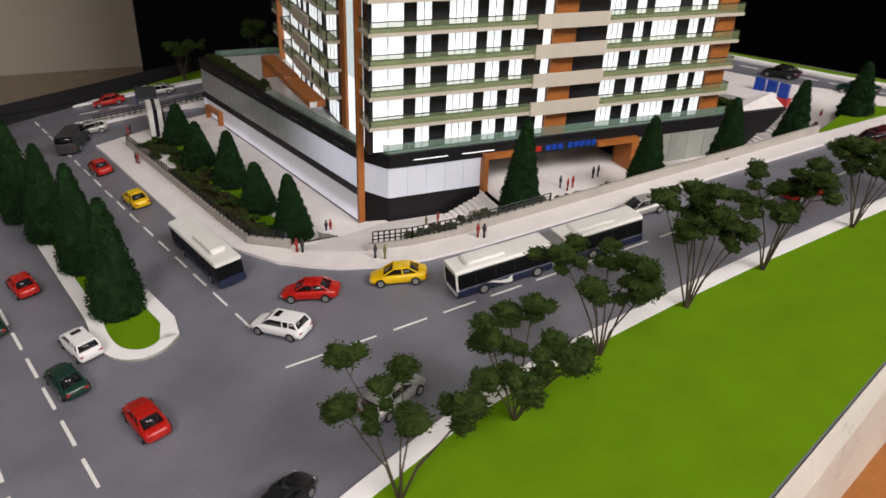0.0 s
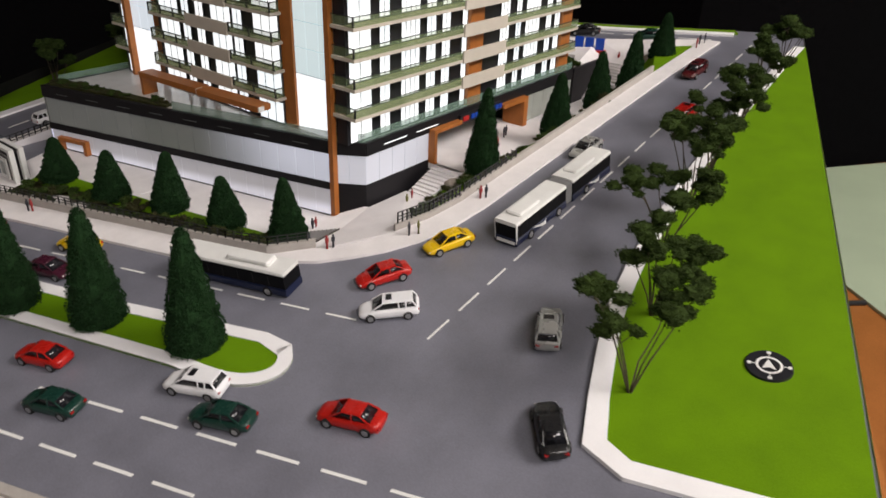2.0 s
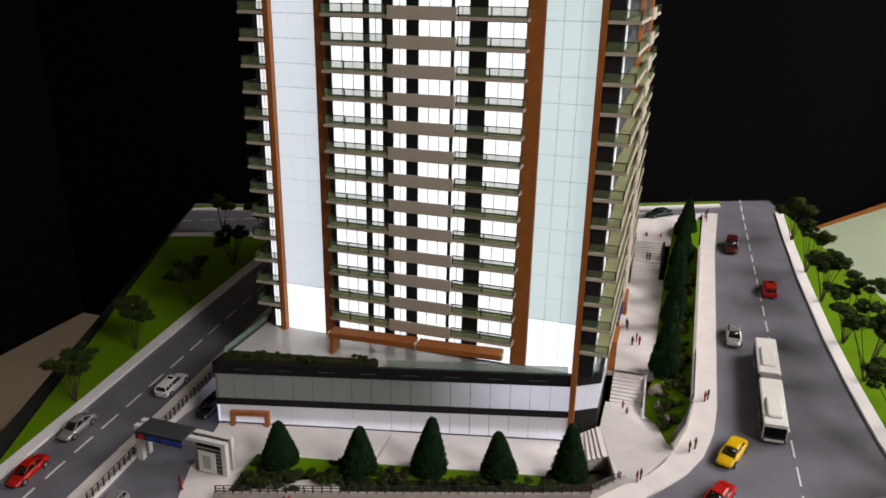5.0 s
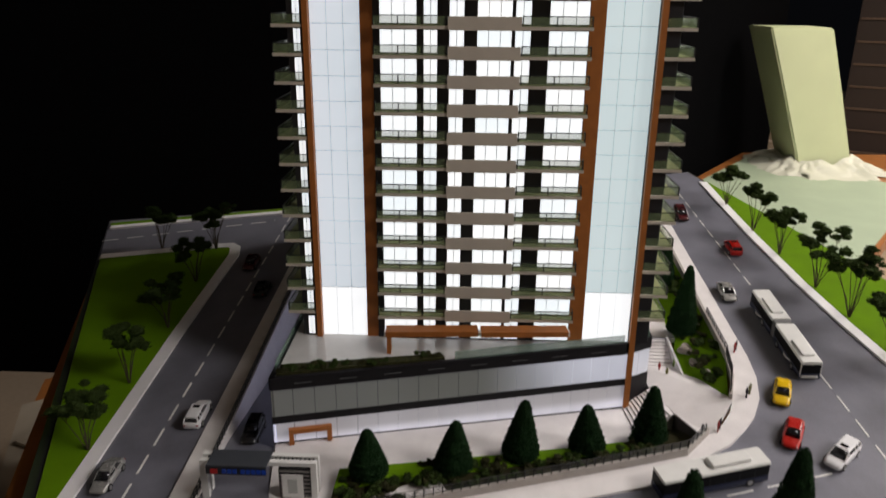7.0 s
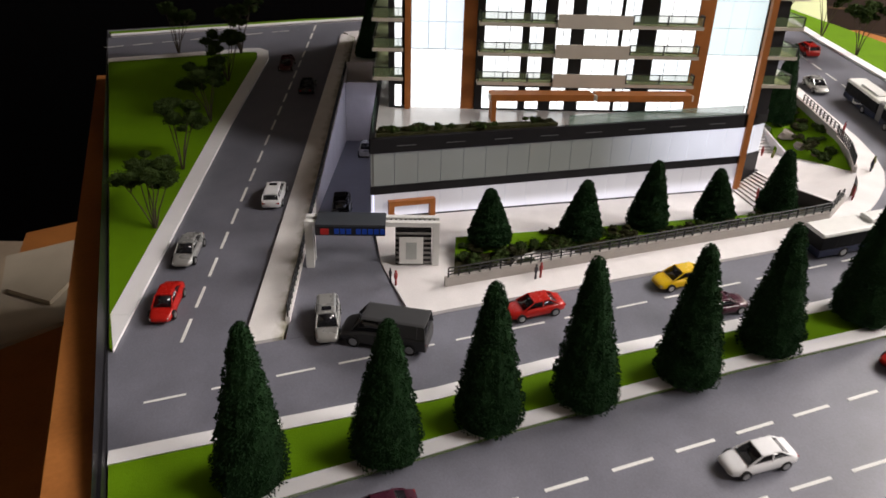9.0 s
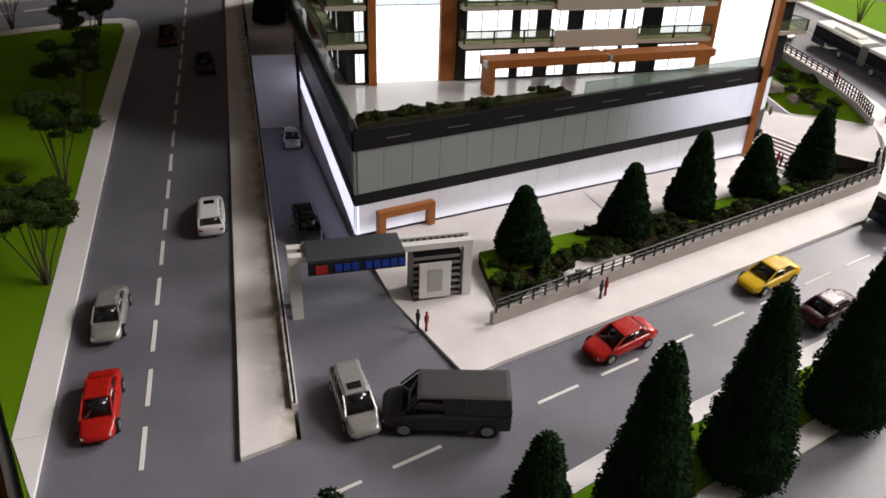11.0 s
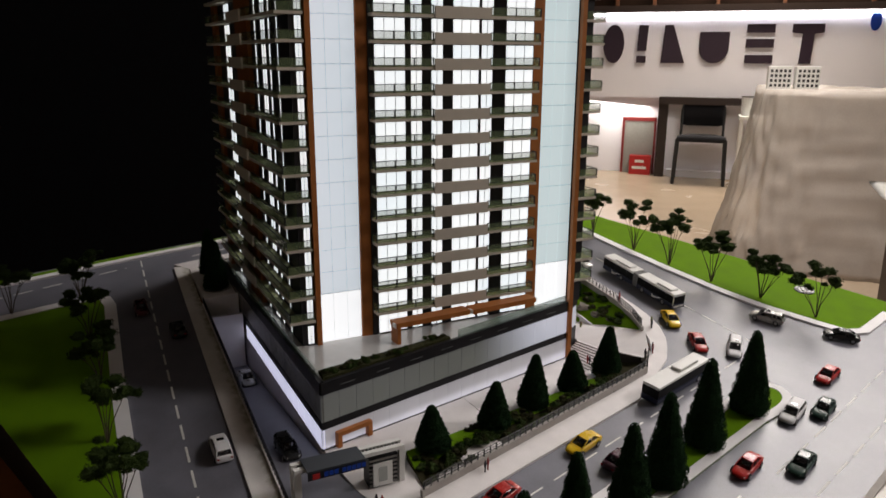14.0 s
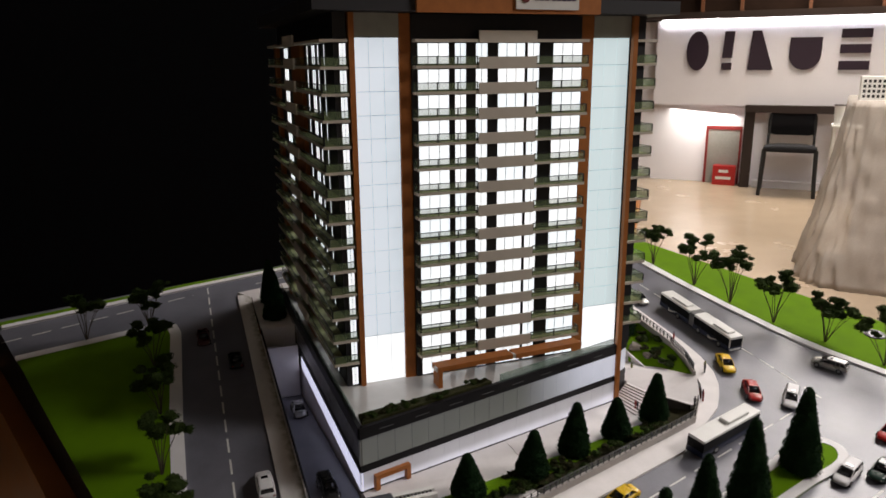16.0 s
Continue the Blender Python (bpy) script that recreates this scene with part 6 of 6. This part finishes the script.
bm = bmesh.new()
box(bm, -4, -10, 0, 5, 9, 17)
part("carton", bm, RED, bx)
for z, w in ((11, 8), (5, 13)):
    bm = bmesh.new()
    box(bm, -4.2, -w / 2, z, -4.0, w / 2, z + 2.5)
    part("lettering_bar", bm, WHITEP, bx, "white lettering bar")
# letters of the brand on the panel become plain dark shapes
sg = room_thing("wall_sign", 699.6, 91, 27.5, "row of dark plain shapes on the white panel", "wall sign")


def plate(bm, pts):
    """Flat plate on the panel from points across and up."""
    front = [bm.verts.new((-1.5, p, q)) for p, q in pts]
    back = [bm.verts.new((0, p, q)) for p, q in pts]
    bm.faces.new(front)
    for j in range(len(pts)):
        k = (j + 1) % len(pts)
        bm.faces.new((front[j], front[k], back[k], back[j]))


def arc(c, r, a0, a1, n=20, squeeze=1.0):
    return [(c[0] + math.cos(math.radians(a0 + (a1 - a0) * k / n)) * r * squeeze, c[1] + math.sin(math.radians(a0 + (a1 - a0) * k / n)) * r) for k in range(n + 1)]


for c, kind in ((-10, "oval"), (-34.4, "bar"), (-61.2, "wedge"), (-94.5, "bowl"), (-130.6, "bars"), (-166.7, "funnel")):
    shapes = {"oval": [arc((c, 16), 16.5, 0, 345, 30, 0.55)],
              "bar": [[(c - 4, 10), (c + 4, 10), (c + 3, 32), (c - 5, 32)], [(c - 4, 0), (c + 4, 0), (c + 4, 6), (c - 4, 6)]],
              "wedge": [[(c - 10, 0), (c + 10, 0), (c + 8, 32), (c + 1, 32)]],
              "bowl": [arc((c, 12), 12, 180, 360) + [(c + 12, 26), (c - 12, 26)]],
              "bars": [[(c - 11, z), (c + 11, z), (c + 11, z + 7), (c - 11, z + 7)] for z in (0, 13, 25)],
              "funnel": [[(c - 4, 0), (c + 5, 0), (c + 4, 24), (c + 12, 25), (c + 12, 32), (c - 12, 32), (c - 12, 25), (c - 5, 24)]]}[kind]
    for pts in shapes:
        bm = bmesh.new()
        plate(bm, pts)
        part("shape", bm, LETD, sg)
bm = bmesh.new()
plate(bm, arc((-215, 34), 8, 0, 340, 20, 0.5))
part("shape", bm, BLUE, sg, "small blue plain shape")
# lit strip along the top of the panel
bm = bmesh.new()
rbox(bm, 697, 699.5, -190, 112, 67.5, 69.5)
strip_ob = structure("light_strip", bm, lit("led_strip", (1.0, 0.97, 1.0), 18.0), "bright strip light along the panel top", "strip light")
# mezzanine above the panel
bm = bmesh.new()
rbox(bm, 690, 760, -260, 260, 70, 75.5)
structure("mezzanine_edge", bm, bpy.data.materials["dark_wood_shelf"], "dark edge of the floor above the panel", "mezzanine")
bm = bmesh.new()
rbox(bm, 760, 764, -260, 260, 75.5, 200)
structure("wall_mezzanine", bm, mat("dark_brown_backwall", (0.018, 0.010, 0.007), 0.95, vary=0.3, scale=4, spec=0.05), "dark brown wall above the panel", "wall")
for k, l in enumerate((86, 52, -4, -60, -130)):
    bm = bmesh.new()
    rbox(bm, 752, 757, l - 1.4, l + 1.4, 75.5, 200)
    structure("mezzanine_post", bm, mat("brown_post", (0.10, 0.034, 0.012), 0.5) if k == 0 else bpy.data.materials["brown_post"], "orange wooden post above the panel", "post")
# pale green covered block on the low table
gb = new("covered_block")
gb.matrix_basis = Matrix.Translation((312 * U, -160 * U, TABLEZ * U))
tagged(gb, "tall pale green board block wrapped at its foot in crumpled sheets", "covered model")
bm = bmesh.new()
loft(bm, [[(-15, -13 + d, z), (15, -13 + d, z), (15, 13 + 1.15 * d, z), (-15, 13 + 1.15 * d, z)] for z, d in ((0, 0), (40, 12), (69, 21))])
bmesh.ops.bevel(bm, geom=bm.edges[:], offset=0.8, segments=2, affect="EDGES")
part("block", bm, GREENB, gb, "pale green board block")
bm = bmesh.new()
rows = []
for i in range(15):
    f = i / 14
    row = []
    for k in range(120):
        a = k * math.tau / 120
        cx, cy = math.copysign(abs(math.cos(a)) ** 0.6, math.cos(a)), math.copysign(abs(math.sin(a)) ** 0.6, math.sin(a))
        v = Vector((cx * 4, cy * 4, f * 2))
        crease = 1 - abs(noise.noise(v)) * 2.5 + 0.5 * (1 - abs(noise.noise(v * 2.6)) * 2.5)
        r = 1 + 0.02 + (1 - f) ** 1.6 * 0.75 * (1 + 0.35 * crease)
        row.append((cx * r * 16.5, cy * r * 15 + 1.5 * f, f * (6 + 4 * noise.noise(Vector((cx * 2.2, cy * 2.2, 9)))) + (1 - f) * f * 4 * crease + 0.65))
    rows.append(row)
loft(bm, rows, cap=False)
part("wrap", bm, SHEETW, gb, "crumpled pale sheet", smooth=True)
gs = new("table_sheet")
gs.matrix_basis = Matrix.Translation((0, 0, TABLEZ * U))
tagged(gs, "thin pale green sheet spread over the low table", "sheet")
bm = bmesh.new()
prism(bm, [(117.5, -14), (84, -54), (113, -74), (262, -186), (338, -146), (332, -134), (160, -9)], 0.05, 0.6)
part("sheet", bm, mat("pale_green_sheet", (0.38, 0.46, 0.33), 0.6, vary=0.08, scale=6), gs, "pale green thin sheet")
# thin black rod lying on the table
rd = new("black_rod")
rd.matrix_basis = Matrix.Translation((0, 0, TABLEZ * U))
tagged(rd, "thin black rod lying on the wooden table", "rod")
bm = bmesh.new()
tube(bm, (80, -18, 0.5), (97.5, -37, 0.5), 0.5, 0.5, 8)
part("stick", bm, BLACKRAIL, rd)
# pale cloth on the table behind the north rim
cl = new("folded_cloth")
cl.matrix_basis = Matrix.Translation((0, 0, TABLEZ * U))
tagged(cl, "pale beige folded cloth hanging over the table edge", "cloth")
bm = bmesh.new()
prism(bm, [(31, 95.3), (40, 86.6), (74, 92), (62, 108)], 0.05, 0.8)
prism(bm, [(44, 92), (58, 91), (64, 99), (48, 101)], 0.8, 1.6)
part("cloth", bm, mat("beige_cloth", (0.36, 0.31, 0.24), 0.85, vary=0.1, scale=10), cl)
# slatted dark cabinet behind it
cb = new("slatted_cabinet")
cb.matrix_basis = Matrix.Translation((390 * U, -238 * U, FLOORZ * U)) @ pose(0, 0, 0, 0, 0, -30)
tagged(cb, "dark brown slatted cabinet against the room wall", "cabinet")
bm = bmesh.new()
box(bm, -10, -22, 0, 10, 26, 118)
part("body", bm, bpy.data.materials["dark_wood_shelf"], cb)
for k in range(8):
    bm = bmesh.new()
    box(bm, -10.8, -21, 8 + k * 13, -10, 25, 9.2 + k * 13)
    part("slat", bm, mat("brown_slat", (0.10, 0.06, 0.04), 0.6) if k == 0 else bpy.data.materials["brown_slat"], cb)
